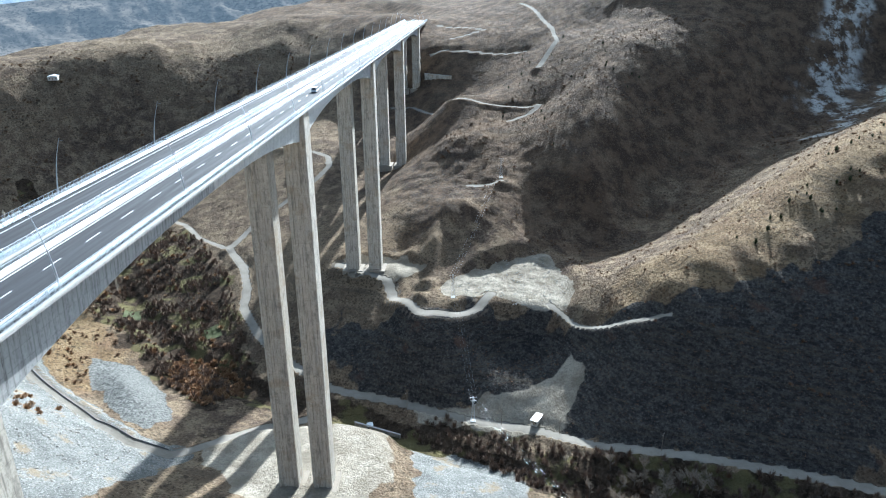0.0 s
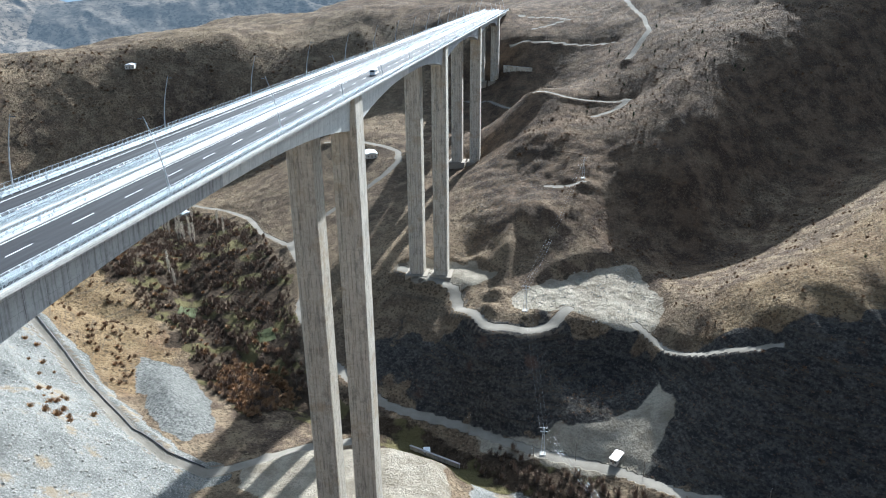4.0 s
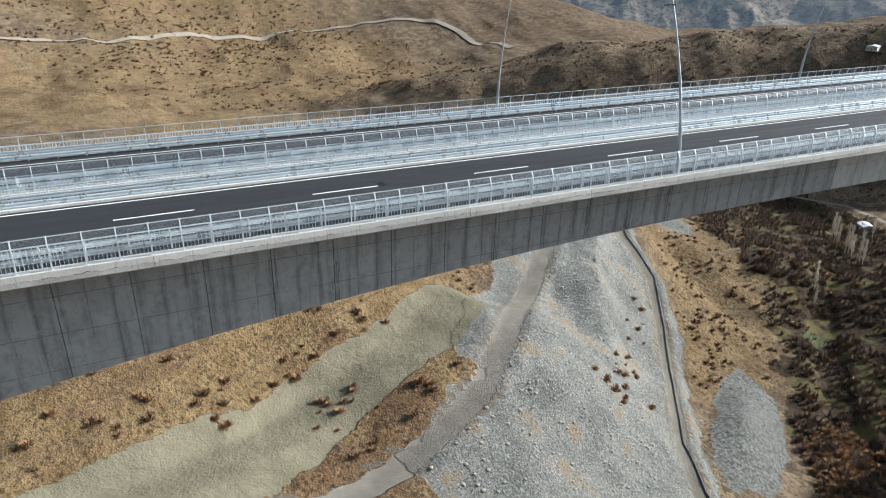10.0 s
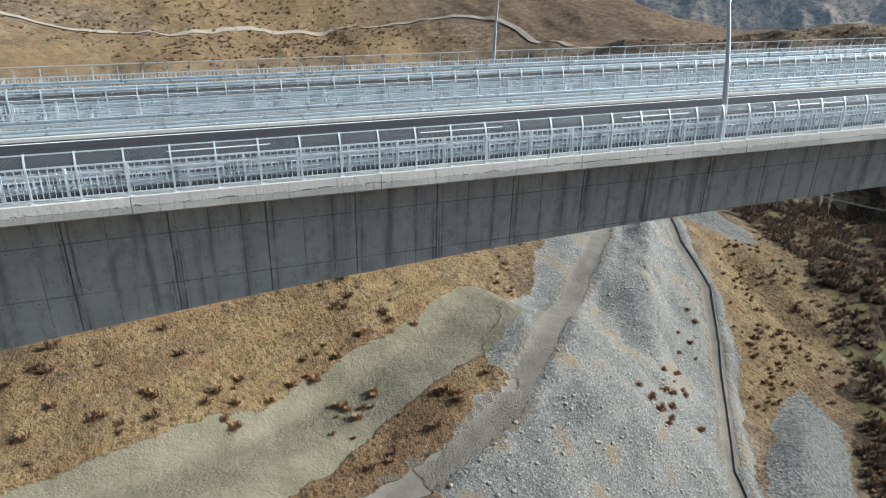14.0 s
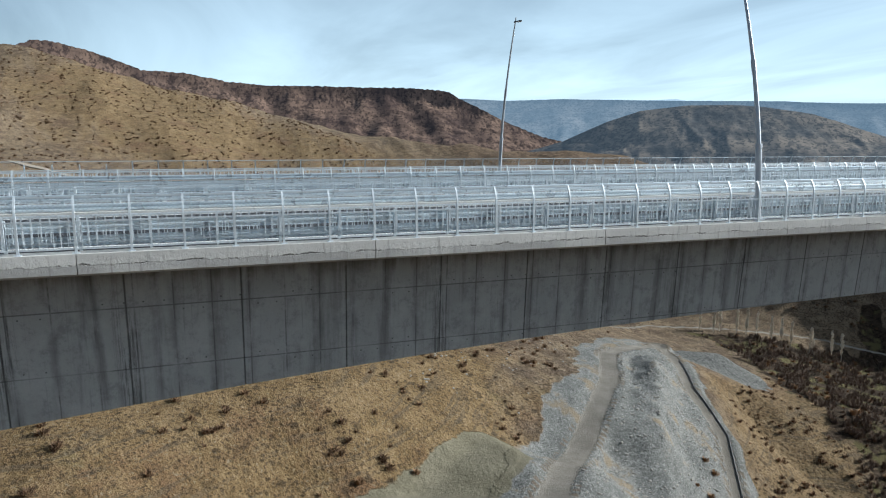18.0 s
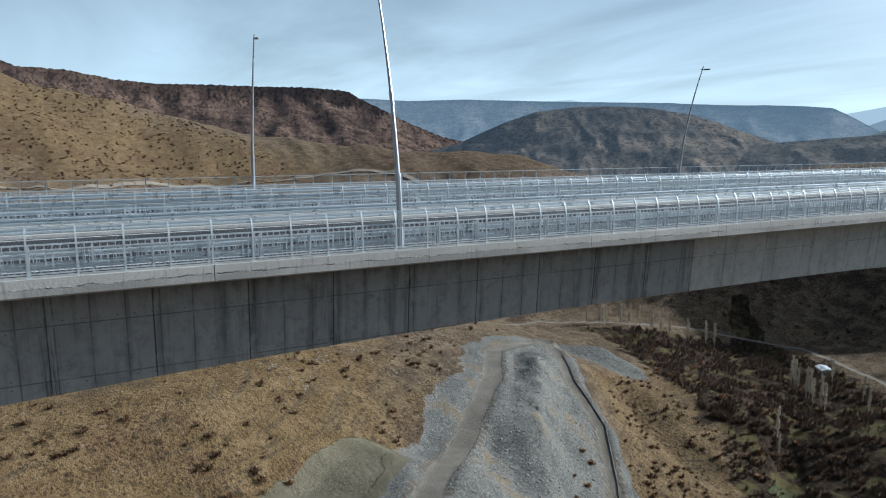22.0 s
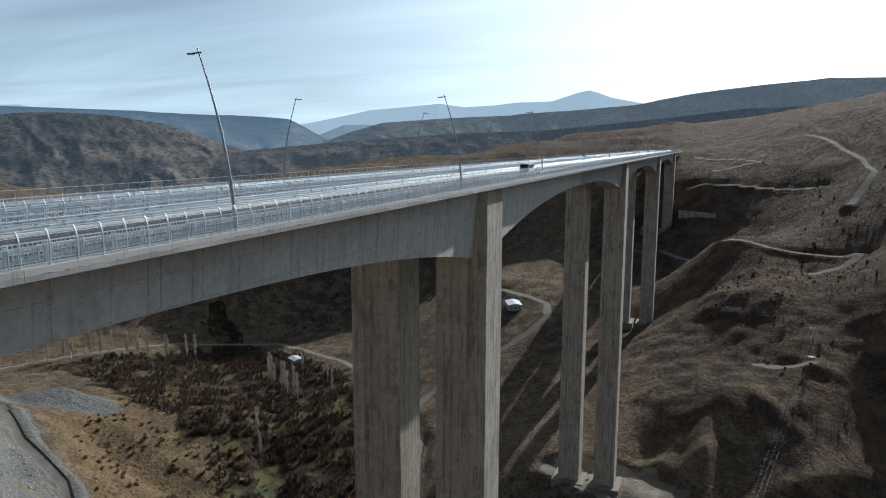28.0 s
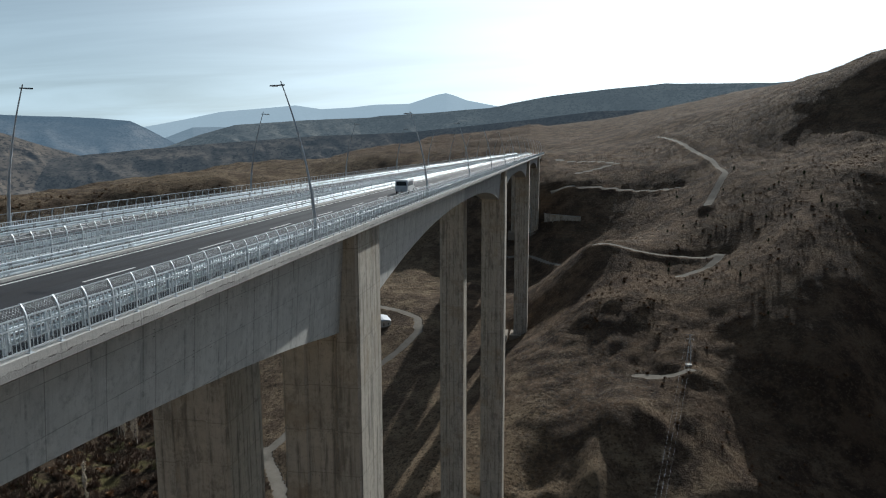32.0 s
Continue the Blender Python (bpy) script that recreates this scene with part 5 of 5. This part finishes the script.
def scatter(name, meshes, spots, label, category, seed):
    """Countless low plants in one object."""
    rr = random.Random(seed)
    tables = []
    for me in meshes:
        co = np.empty(len(me.vertices) * 3)
        me.vertices.foreach_get("co", co)
        tables.append((co.reshape(-1, 3), [tuple(p.vertices) for p in me.polygons]))
    verts, faces, total = [], [], 0
    for x, y, s in spots:
        co, polys = tables[rr.randrange(len(tables))]
        a = rr.uniform(0, 6.283)
        c, d = math.cos(a), math.sin(a)
        q = co * s
        verts.append(np.stack([q[:, 0] * c - q[:, 1] * d + x, q[:, 0] * d + q[:, 1] * c + y, q[:, 2] + ground_z(x, y)], 1))
        faces += [tuple(i + total for i in p) for p in polys]
        total += len(co)
    me = bpy.data.meshes.new(name)
    me.from_pydata(np.concatenate(verts).tolist(), [], faces)
    me.materials.append(meshes[0].materials[0])
    return tagged(new(name, me), label, category, kind="stuff")


def spots_in(n, poly, smin, smax, seed, avoid=("track",), clump=0.0):
    rr = random.Random(seed)
    xs, ys = [p[0] for p in poly], [p[1] for p in poly]
    X = np.array([rr.uniform(min(xs), max(xs)) for _ in range(n * 4)])
    Y = np.array([rr.uniform(min(ys), max(ys)) for _ in range(n * 4)])
    ok = inside(X, Y, poly) > 0
    if clump:
        ok &= perlin(X, Y, 18.0, seed) > clump - 0.35
    cv = cover(X, Y, np.zeros(X.shape))
    for key in avoid:
        ok &= cv[key] < 0.3
    out = [(float(x), float(y), rr.uniform(smin, smax)) for x, y, k in zip(X, Y, ok) if k]
    return out[:n]


bush = [shrub_mesh("shrub_shape", 0.9, 0.9, 56, M_SHRUB) for _ in range(4)]
rust = [shrub_mesh("rust_shape", 0.9, 1.1, 110, M_RUST) for _ in range(3)]
thick = [shrub_mesh("thicket_shape", 0.9, 1.9, 64, M_TWIG) for _ in range(4)]
green = [shrub_mesh("juniper_shape", 0.7, 1.9, 60, M_GREEN) for _ in range(3)]
FIELD = [(-420, 200), (-330, 60), (-230, -60), (-110, -60), (-100, 20), (-150, 110), (-230, 190), (-310, 270)]
scatter("dry_shrubs", bush, spots_in(460, FIELD, 0.9, 3.0, 5, ("track", "rubble", "heap", "yard"), 0.4), "low dark brown shrubs on the dry field", "shrubs", 1)
scatter("slope_shrubs", bush, spots_in(300, [(-250, 260), (-150, 190), (-150, 250), (-230, 350), (-290, 330)], 0.5, 2.6, 6, ("track", "rubble", "heap"), 0.3), "dry brown shrubs on the gully slope", "shrubs", 2)
scatter("hill_shrubs", bush, spots_in(1100, [(120, 240), (160, 170), (330, 160), (430, 330), (330, 560), (130, 560), (20, 430), (60, 330), (110, 310)], 0.7, 1.9, 7, ("track", "pale"), 0.25), "scattered dark shrubs on the eastern hillside", "shrubs", 3)
scatter("ridge_shrubs", bush, spots_in(1300, [(-760, 240), (-560, 330), (-340, 500), (-150, 560), (-120, 760), (-400, 640), (-640, 420), (-900, 300)], 1.0, 3.2, 8, ("track",), 0.2), "dark scrub on the ridge beyond the gardens", "shrubs", 4)
scatter("basin_shrubs", bush, spots_in(900, [(-700, 60), (-900, -40), (-1250, 0), (-1300, 320), (-1000, 560), (-760, 420)], 1.5, 4.0, 9, ("track",), 0.3), "dark bushes dotted over the western slopes", "shrubs", 5)
tuft = [shrub_mesh("tuft_shape", 0.7, 0.55, 13, M_SHRUB) for _ in range(4)]
HILL_EAST = [(112, 240), (160, 170), (330, 160), (430, 330), (330, 560), (130, 560), (20, 430), (60, 330), (110, 310)]
scatter("hill_tufts", tuft, spots_in(9000, HILL_EAST, 0.6, 1.7, 41, ("track", "pale")), "dry tufts all over the eastern hillside", "tufts", 51)
scatter("rock_tufts", tuft, spots_in(2500, [(-30, 232), (60, 195), (160, 152), (320, 135), (320, 170), (160, 200), (110, 236), (20, 250)], 0.6, 1.8, 42, ("track", "pale")), "dark scrub on the rocky slope", "tufts", 52)
scatter("far_tufts", tuft, spots_in(3500, [(0, 430), (120, 380), (330, 560), (300, 780), (60, 760), (-30, 640)], 0.9, 2.2, 43, ("track",)), "dry tufts on the slopes beside the far piers", "tufts", 53)
scatter("ridge_tufts", tuft, spots_in(3500, [(-700, 200), (-500, 380), (-300, 545), (-130, 560), (-60, 700), (-400, 660), (-640, 420), (-860, 300)], 1.2, 3.0, 44, ("track",)), "dark tufts on the ridge beyond the gardens", "tufts", 54)
scatter("basin_tufts", tuft, spots_in(4500, [(-500, 40), (-700, -120), (-1000, -220), (-1500, -200), (-1600, 250), (-1300, 520), (-980, 620), (-720, 300)], 1.4, 3.6, 45, ("track",), 0.15), "bushes and tufts on the golden western slopes", "tufts", 55)
scatter("west_bushes", bush, spots_in(1700, [(-900, -60), (-1000, -220), (-1400, -330), (-1760, -380), (-1790, 60), (-1500, 330), (-1150, 420)], 2.2, 5.0, 47, ("track",), 0.25), "dark bushes dotted over the golden hill", "shrubs", 57)
scatter("field_tufts", tuft, spots_in(1300, FIELD, 0.4, 1.0, 46, ("track", "rubble", "heap", "yard")), "dry grass tufts on the field", "tufts", 56)


def stone_mesh(r):
    """A squat broken stone."""
    v, f = [], []
    ring = [rnd.uniform(0.75, 1.2) * r for _ in range(6)]
    for h, k in ((-0.15, 1.0), (0.25, 0.95), (0.55, 0.5)):
        v += [(math.cos(i * 1.047) * q * k, math.sin(i * 1.047) * q * k, h * r * rnd.uniform(0.85, 1.15)) for i, q in enumerate(ring)]
    for b in (0, 6):
        f += [(b + i, b + (i + 1) % 6, b + 6 + (i + 1) % 6, b + 6 + i) for i in range(6)]
    return mesh_of("stone_shape", v, f + [tuple(range(12, 18))], M_STONE)


stones = [stone_mesh(0.42) for _ in range(5)]
scatter("pale_stones", stones, spots_in(150, [(-330, 190), (-290, 90), (-220, 60), (-190, 110), (-215, 150), (-285, 210)], 0.6, 1.7, 61, ("track", "rubble", "yard"), 0.35), "pale stones strewn between the shrubs on the dry field", "stones", 62)
scatter("rubble_stones", stones, spots_in(900, RUBBLE, 0.5, 1.9, 63, ("track",)), "grey broken stones lying on the rubble slope", "stones", 64)
scatter("terrace_stones", stones, spots_in(220, TERRACE, 0.5, 1.6, 65, ("track",)), "pale stones lying on the quarry terrace", "stones", 66)
RUST_BANDS = [[(-190, 186), (-130, 128), (-118, 136), (-178, 196)], [(-215, 235), (-160, 205), (-150, 225), (-205, 262)],
              [(-150, 10), (-125, 30), (-130, 55), (-165, 30)]]
for i, poly in enumerate(RUST_BANDS):
    scatter("rust_shrubs", rust, spots_in(16, poly, 0.8, 2.4, 20 + i, ("track",)), "rust-brown bushes on the rubble slope", "shrubs", 30 + i)
scatter("rust_clump", rust, [(-139, -14, 2.6), (-140, -16, 2.0), (-133, 4, 2.8), (-134, 2, 1.9), (-142, 14, 2.2), (-162, 45, 2.4), (-167, 64, 2.0), (-133, 62, 2.9), (-131, 65, 2.0), (-147, 7, 2.4),
        (-148, 21, 2.3), (-129, -41, 2.6), (-137, -36, 2.0), (-131, 133, 2.6), (-128, 135, 2.8), (-195, 200, 2.2), (-190, 201, 2.4), (-127, 152, 2.3), (-150, 28, 2.6), (-156, 36, 2.1), (-134, 130, 1.8), (-126, 138, 2.0)],
        "rust-brown dry bushes standing beside the tracks", "shrubs", 39)
scatter("thicket", thick, spots_in(2600, SCRUB, 0.9, 2.5, 10, ("track",), 0.2), "leafless brown thicket along the stream", "thicket", 6)
scatter("bank_thicket", thick, spots_in(900, BANK, 0.9, 2.4, 12, ("track",)), "leafless thicket on the river bank", "thicket", 7)
scatter("garden_bushes", rust, spots_in(330, SCRUB, 0.8, 2.8, 18, ("track",), 0.3), "rust-brown and tan bushes between the garden plots", "thicket", 9)
scatter("rust_thicket", rust, spots_in(420, [(-115, 250), (-80, 240), (-66, 215), (-84, 196), (-115, 222)], 1.0, 2.6, 13, ("track",)), "rust-brown bushes at the foot of the heap", "thicket", 8)

protos = [bare_tree(rnd.uniform(6, 8), rnd.uniform(2.6, 3.4), 0.7, M_BARK, M_TWIG, "leafless grey-brown tree in the valley gardens") for _ in range(4)]
bankers = [bare_tree(rnd.uniform(8, 10), 3.6, 1.0, M_BARK, M_PALETWIG, "leafless pale tree on the river bank") for _ in range(3)]
poplars = [bare_tree(rnd.uniform(19, 22), 3.4, 5.5, M_POPLAR, M_POPLAR, "tall slim leafless poplar beside the valley road", "poplar", 0.05, 34) for _ in range(3)]


def plant(protos, spots, group, seed):
    """Stand copies of the trees on the ground; the first ones are moved, not copied."""
    rr = random.Random(seed)
    for i, (x, y, s) in enumerate(spots):
        src = protos[i % len(protos)]
        m = pose(x, y, ground_z(x, y) - 0.15, 0, 0, rr.uniform(0, 360))
        ob = copy_thing(src, m) if i >= len(protos) else src
        if i < len(protos):
            ob.matrix_basis = m
        ob.scale = (s, s, s)
        tagged(ob, group=group)


plant(protos, spots_in(150, SCRUB, 0.6, 1.15, 14), "bare trees in the gardens", 1)
plant(bankers, spots_in(85, [(50, 178), (100, 160), (170, 138), (260, 112), (260, 92), (160, 112), (95, 138)], 0.8, 1.4, 15), "bare trees on the river bank", 2)
row = [(-396 + 4.6 * i + 3 * math.sin(i * 2.3), 368 + 7 * i + 4 * math.sin(i * 3.1), 0.85 + 0.3 * ((i * 37) % 5) / 5) for i in range(13)]
stand = [(-262, 436, 0.95), (-256, 428, 0.8), (-250, 422, 1.0), (-243, 415, 0.9), (-232, 408, 1.0), (-226, 402, 1.05), (-221, 398, 0.85), (-214, 396, 1.0), (-208, 390, 0.9), (-196, 332, 0.9), (-187, 322, 0.7), (-203, 418, 0.8), (-236, 440, 0.85), (-190, 402, 0.75)]
plant(poplars, row + stand, "poplars in the valley", 3)


def juniper():
    t = tagged(new("juniper"), "small dark green juniper on the dry hillside", "tree")
    a = new("crown", shrub_mesh("crown", 0.9, 2.6, 90, M_GREEN))
    v, f = [], []
    stick(v, f, (0, 0, -0.2), (0, 0, 1.2), 0.1, 0.05)
    b = new("trunk", mesh_of("trunk", v, f, M_BARK))
    a.parent = b.parent = t
    return t


plant([juniper(), juniper()], spots_in(46, [(170, 235), (230, 240), (330, 300), (380, 380), (250, 300)], 0.8, 1.7, 16), "junipers on the eastern hillside", 4)
plant([juniper(), juniper()], spots_in(40, [(60, 480), (110, 380), (190, 470), (160, 640), (90, 660)], 0.7, 1.4, 17), "junipers above the far piers", 5)


# ---- buildings and small works ----
def house(x, y, turn, w, l, h, roof_mat, label, category="house", flat=False):
    ob = tagged(new("house"), label, category)
    bm = bmesh.new()
    add_box(bm, -w / 2, w / 2, -l / 2, l / 2, -0.6, h)
    part("wall", bm, M_WALL, ob)
    bm = bmesh.new()
    o, r = 0.35, 0.12 if flat else 1.1
    a = [bm.verts.new((sx * (w / 2 + o), sy * (l / 2 + o), h)) for sx, sy in ((-1, -1), (1, -1), (1, 1), (-1, 1))]
    b = [bm.verts.new((0, sy * (l / 2 + o), h + r)) for sy in (-1, 1)]
    for f in ((a[0], a[1], b[0]), (a[1], a[2], b[1], b[0]), (a[2], a[3], b[1]), (a[3], a[0], b[0], b[1]), (a[3], a[2], a[1], a[0])):
        bm.faces.new(f)
    part("roof", bm, roof_mat, ob, "pale sheet metal roof")
    bm = bmesh.new()
    add_box(bm, -0.45, 0.45, -l / 2 - 0.04, -l / 2 + 0.02, 0, min(2.0, h - 0.3))
    part("door", bm, M_WOODPOLE, ob)
    for sx in (-1, 1):
        bm = bmesh.new()
        add_box(bm, sx * w / 3.2 - 0.4, sx * w / 3.2 + 0.4, -l / 2 - 0.03, -l / 2 + 0.02, 0.9, min(1.8, h - 0.3))
        part("window", bm, M_DARK, ob)
    ob.matrix_basis = pose(x, y, ground_z(x, y), 0, 0, turn)
    return ob


house(-93, 479, 25, 9, 14, 3.4, M_ROOF, "single-storey house with a white metal roof by the bend")
house(-254, 459, 60, 8, 10, 3.2, M_ROOF, "low hut with a pale blue metal roof among bare trees", "hut")
house(87, 188, -28, 3.0, 6.5, 2.7, M_CARWHITE, "white site cabin beside the river road", "cabin", True)
house(4, 193, 15, 2.4, 3.0, 2.4, M_ROOF, "small pale hut at the stream crossing", "hut", True)
house(-376, 609, 20, 9, 14, 3.4, M_ROOF, "white farmhouse on the dark ridge")


def run(name, pts, radius, lift, material, label, category, step=3.0):
    """A pipe or cable laid along a line on the ground."""
    path = []
    for (ax, ay), (bx, by) in zip(pts, pts[1:]):
        k = max(1, int(math.hypot(bx - ax, by - ay) / step))
        path += [(ax + (bx - ax) * i / k, ay + (by - ay) * i / k) for i in range(k)]
    path = [(x, y, ground_z(x, y) + lift) for x, y in path]
    return tagged(part(name, tube(path, radius, 6), material), label, category)


edge = []
for i in range(1, 9):
    (ax, ay), (bx, by) = PIPE_ROAD[i - 1], PIPE_ROAD[i + 1]
    d = math.hypot(bx - ax, by - ay)
    edge.append((PIPE_ROAD[i][0] - (by - ay) / d * -3.1, PIPE_ROAD[i][1] + (bx - ax) / d * -3.1 * -1))
run("water_pipe", edge, 0.24, 0.2, M_PIPE, "thick black pipe laid along the dirt road", "pipe")


def utility_pole(x, y, turn):
    p = tagged(new("utility_pole"), "wooden utility pole with a cross-arm beside the road", "utility pole", group="utility poles along the river road")
    part("pole", tube([(0, 0, -0.5), (0, 0, 9.0)], [0.16, 0.11], 8), M_WOODPOLE, p)
    bm = bmesh.new()
    add_box(bm, -1.2, 1.2, -0.06, 0.06, 8.5, 8.65)
    part("cross_arm", bm, M_WOODPOLE, p)
    for s in (-1.05, 0, 1.05):
        part("insulator", tube([(s, 0, 8.65), (s, 0, 8.9)], 0.05, 6), M_CARWHITE, p)
    p.matrix_basis = pose(x, y, ground_z(x, y), 0, 0, turn)
    return p


for x, y in ((22, 203), (52, 186), (70, 188), (97, 178), (92, 166), (140, 160)):
    utility_pole(x, y, 60)

def power_mast(x, y, turn, height=14.0):
    """A slim lattice mast on a concrete pad."""
    m = tagged(new("power_mast"), "slim grey lattice power mast on a concrete pad", "power mast", group="power masts by the quarry")
    bm = bmesh.new()
    add_box(bm, -1.3, 1.3, -1.3, 1.3, -1.0, 0.3)
    part("pad", bm, M_EDGE, m)
    for sx, sy in ((-1, -1), (1, -1), (1, 1), (-1, 1)):
        part("leg", tube([(sx * 0.8, sy * 0.8, 0.3), (sx * 0.22, sy * 0.22, height)], 0.07, 5), M_LAMP, m)
    for k in range(6):
        a, b = 0.3 + (height - 1.0) * k / 6, 0.3 + (height - 1.0) * (k + 1) / 6
        u, v = 0.8 - 0.58 * a / height, 0.8 - 0.58 * b / height
        for s in (-1, 1):
            part("brace", tube([(s * u, -u, a), (s * v, v, b)], 0.035, 4), M_LAMP, m)
            part("brace", tube([(u, s * u, a), (-v, s * v, b)], 0.035, 4), M_LAMP, m)
    for h in (height - 2.2, height - 0.4):
        part("cross_arm", tube([(-1.7, 0, h), (1.7, 0, h)], 0.07, 5), M_LAMP, m)
    m.matrix_basis = pose(x, y, ground_z(x, y), 0, 0, turn)
    return m


MASTS = [(74, 372), (44, 257), (56, 191), (104, 96)]
for x, y in MASTS[:3]:
    power_mast(x, y, 0)
for (ax, ay), (bx, by) in zip(MASTS, MASTS[1:]):
    za, zb = ground_z(ax, ay) + 13.5, ground_z(bx, by) + 13.5
    for off in (-1.6, 0.0, 1.6):
        sag = 0.03 * math.hypot(bx - ax, by - ay)
        pts = [(ax + (bx - ax) * k / 12 + off, ay + (by - ay) * k / 12, za + (zb - za) * k / 12 - sag * 4 * (k / 12) * (1 - k / 12)) for k in range(13)]
        tagged(part("power_cable", tube(pts, 0.016, 4), M_LAMP), "thin steel power cable hanging between the masts", "cable", group="power cables over the quarry")


def dirt_road(pts, width, label):
    """A graded road lying on the far slopes."""
    verts, faces, path = [], [], []
    for (ax, ay), (bx, by) in zip(pts, pts[1:]):
        k = max(1, int(math.hypot(bx - ax, by - ay) / 5))
        path += [(ax + (bx - ax) * i / k, ay + (by - ay) * i / k) for i in range(k)]
    px = np.convolve(np.pad([p[0] for p in path], 8, "edge"), np.ones(17) / 17, "valid")
    py = np.convolve(np.pad([p[1] for p in path], 8, "edge"), np.ones(17) / 17, "valid")
    n = 5
    for i in range(len(path)):
        a, b = max(i - 1, 0), min(i + 1, len(path) - 1)
        dx, dy = px[b] - px[a], py[b] - py[a]
        d = math.hypot(dx, dy)
        for k in range(n):
            off = width * (k / (n - 1) - 0.5)
            x, y = px[i] - dy / d * off, py[i] + dx / d * off
            verts.append((x, y, ground_z(x, y) + 1.6))
    for i in range(len(path) - 1):
        for j in range(n - 1):
            faces.append((i * n + j, i * n + j + 1, i * n + j + n + 1, i * n + j + n))
    return tagged(new("road", mesh_of("road", verts, faces, M_GRAVEL)), label, "road", kind="structure")


dirt_road(FAR_ROAD, 11.0, "pale graded dirt road across the western slopes")

def retaining_wall(x, y, turn, length, height, label):
    """A cast wall with a coping and buttresses, half buried at its back."""
    w = tagged(new("retaining_wall"), label, "wall")
    bm = bmesh.new()
    add_box(bm, -length / 2, length / 2, -0.35, 0.35, -3.0, height)
    part("wall_body", bm, M_PIER, w)
    bm = bmesh.new()
    add_box(bm, -length / 2 - 0.15, length / 2 + 0.15, -0.5, 0.5, height + 0.004, height + 0.3)
    bmesh.ops.bevel(bm, geom=bm.edges[:], offset=0.05, segments=1, affect="EDGES")
    part("coping", bm, M_EDGE, w)
    for i in range(int(length // 6)):
        bm = bmesh.new()
        u = -length / 2 + 3 + 6 * i
        v = [bm.verts.new(c) for c in ((u - 0.3, -0.36, -2.5), (u + 0.3, -0.36, -2.5), (u + 0.3, -0.36, height - 0.5), (u - 0.3, -0.36, height - 0.5), (u - 0.3, -1.6, -2.5), (u + 0.3, -1.6, -2.5))]
        for f in ((0, 1, 2, 3), (0, 4, 5, 1), (4, 3, 2, 5), (0, 3, 4), (1, 5, 2)):
            bm.faces.new([v[k] for k in f])
        bmesh.ops.recalc_face_normals(bm, faces=bm.faces)
        part("buttress", bm, M_PIER, w)
    w.matrix_basis = pose(x, y, ground_z(x, y), 0, 0, turn)
    return w


retaining_wall(18, 612, -35, 34, 3.6, "pale concrete retaining wall beside the far columns")
retaining_wall(8, 190, -22, 26, 2.2, "low concrete wall along the stream crossing")

# crop patch and garden plots
for poly_x, poly_y, w, l, turn in ((-103, 270, 9, 14, 30), (-166, 297, 10, 13, 20)):
    bm = bmesh.new()
    n = 6
    c, s = math.cos(radians(turn)), math.sin(radians(turn))
    grid = [[bm.verts.new((poly_x + (u - .5) * w * c - (v - .5) * l * s, poly_y + (u - .5) * w * s + (v - .5) * l * c, 0)) for u in [k / n for k in range(n + 1)]] for v in [k / n for k in range(n + 1)]]
    for r in grid:
        for q in r:
            q.co.z = ground_z(q.co.x, q.co.y) + 0.35
    for j in range(n):
        for i in range(n):
            bm.faces.new((grid[j][i], grid[j][i + 1], grid[j + 1][i + 1], grid[j + 1][i]))
    bmesh.ops.solidify(bm, geom=bm.faces[:], thickness=0.6)
    tagged(part("crop_patch", bm, M_FIELDGREEN), "small green crop patch in the gardens", "field")
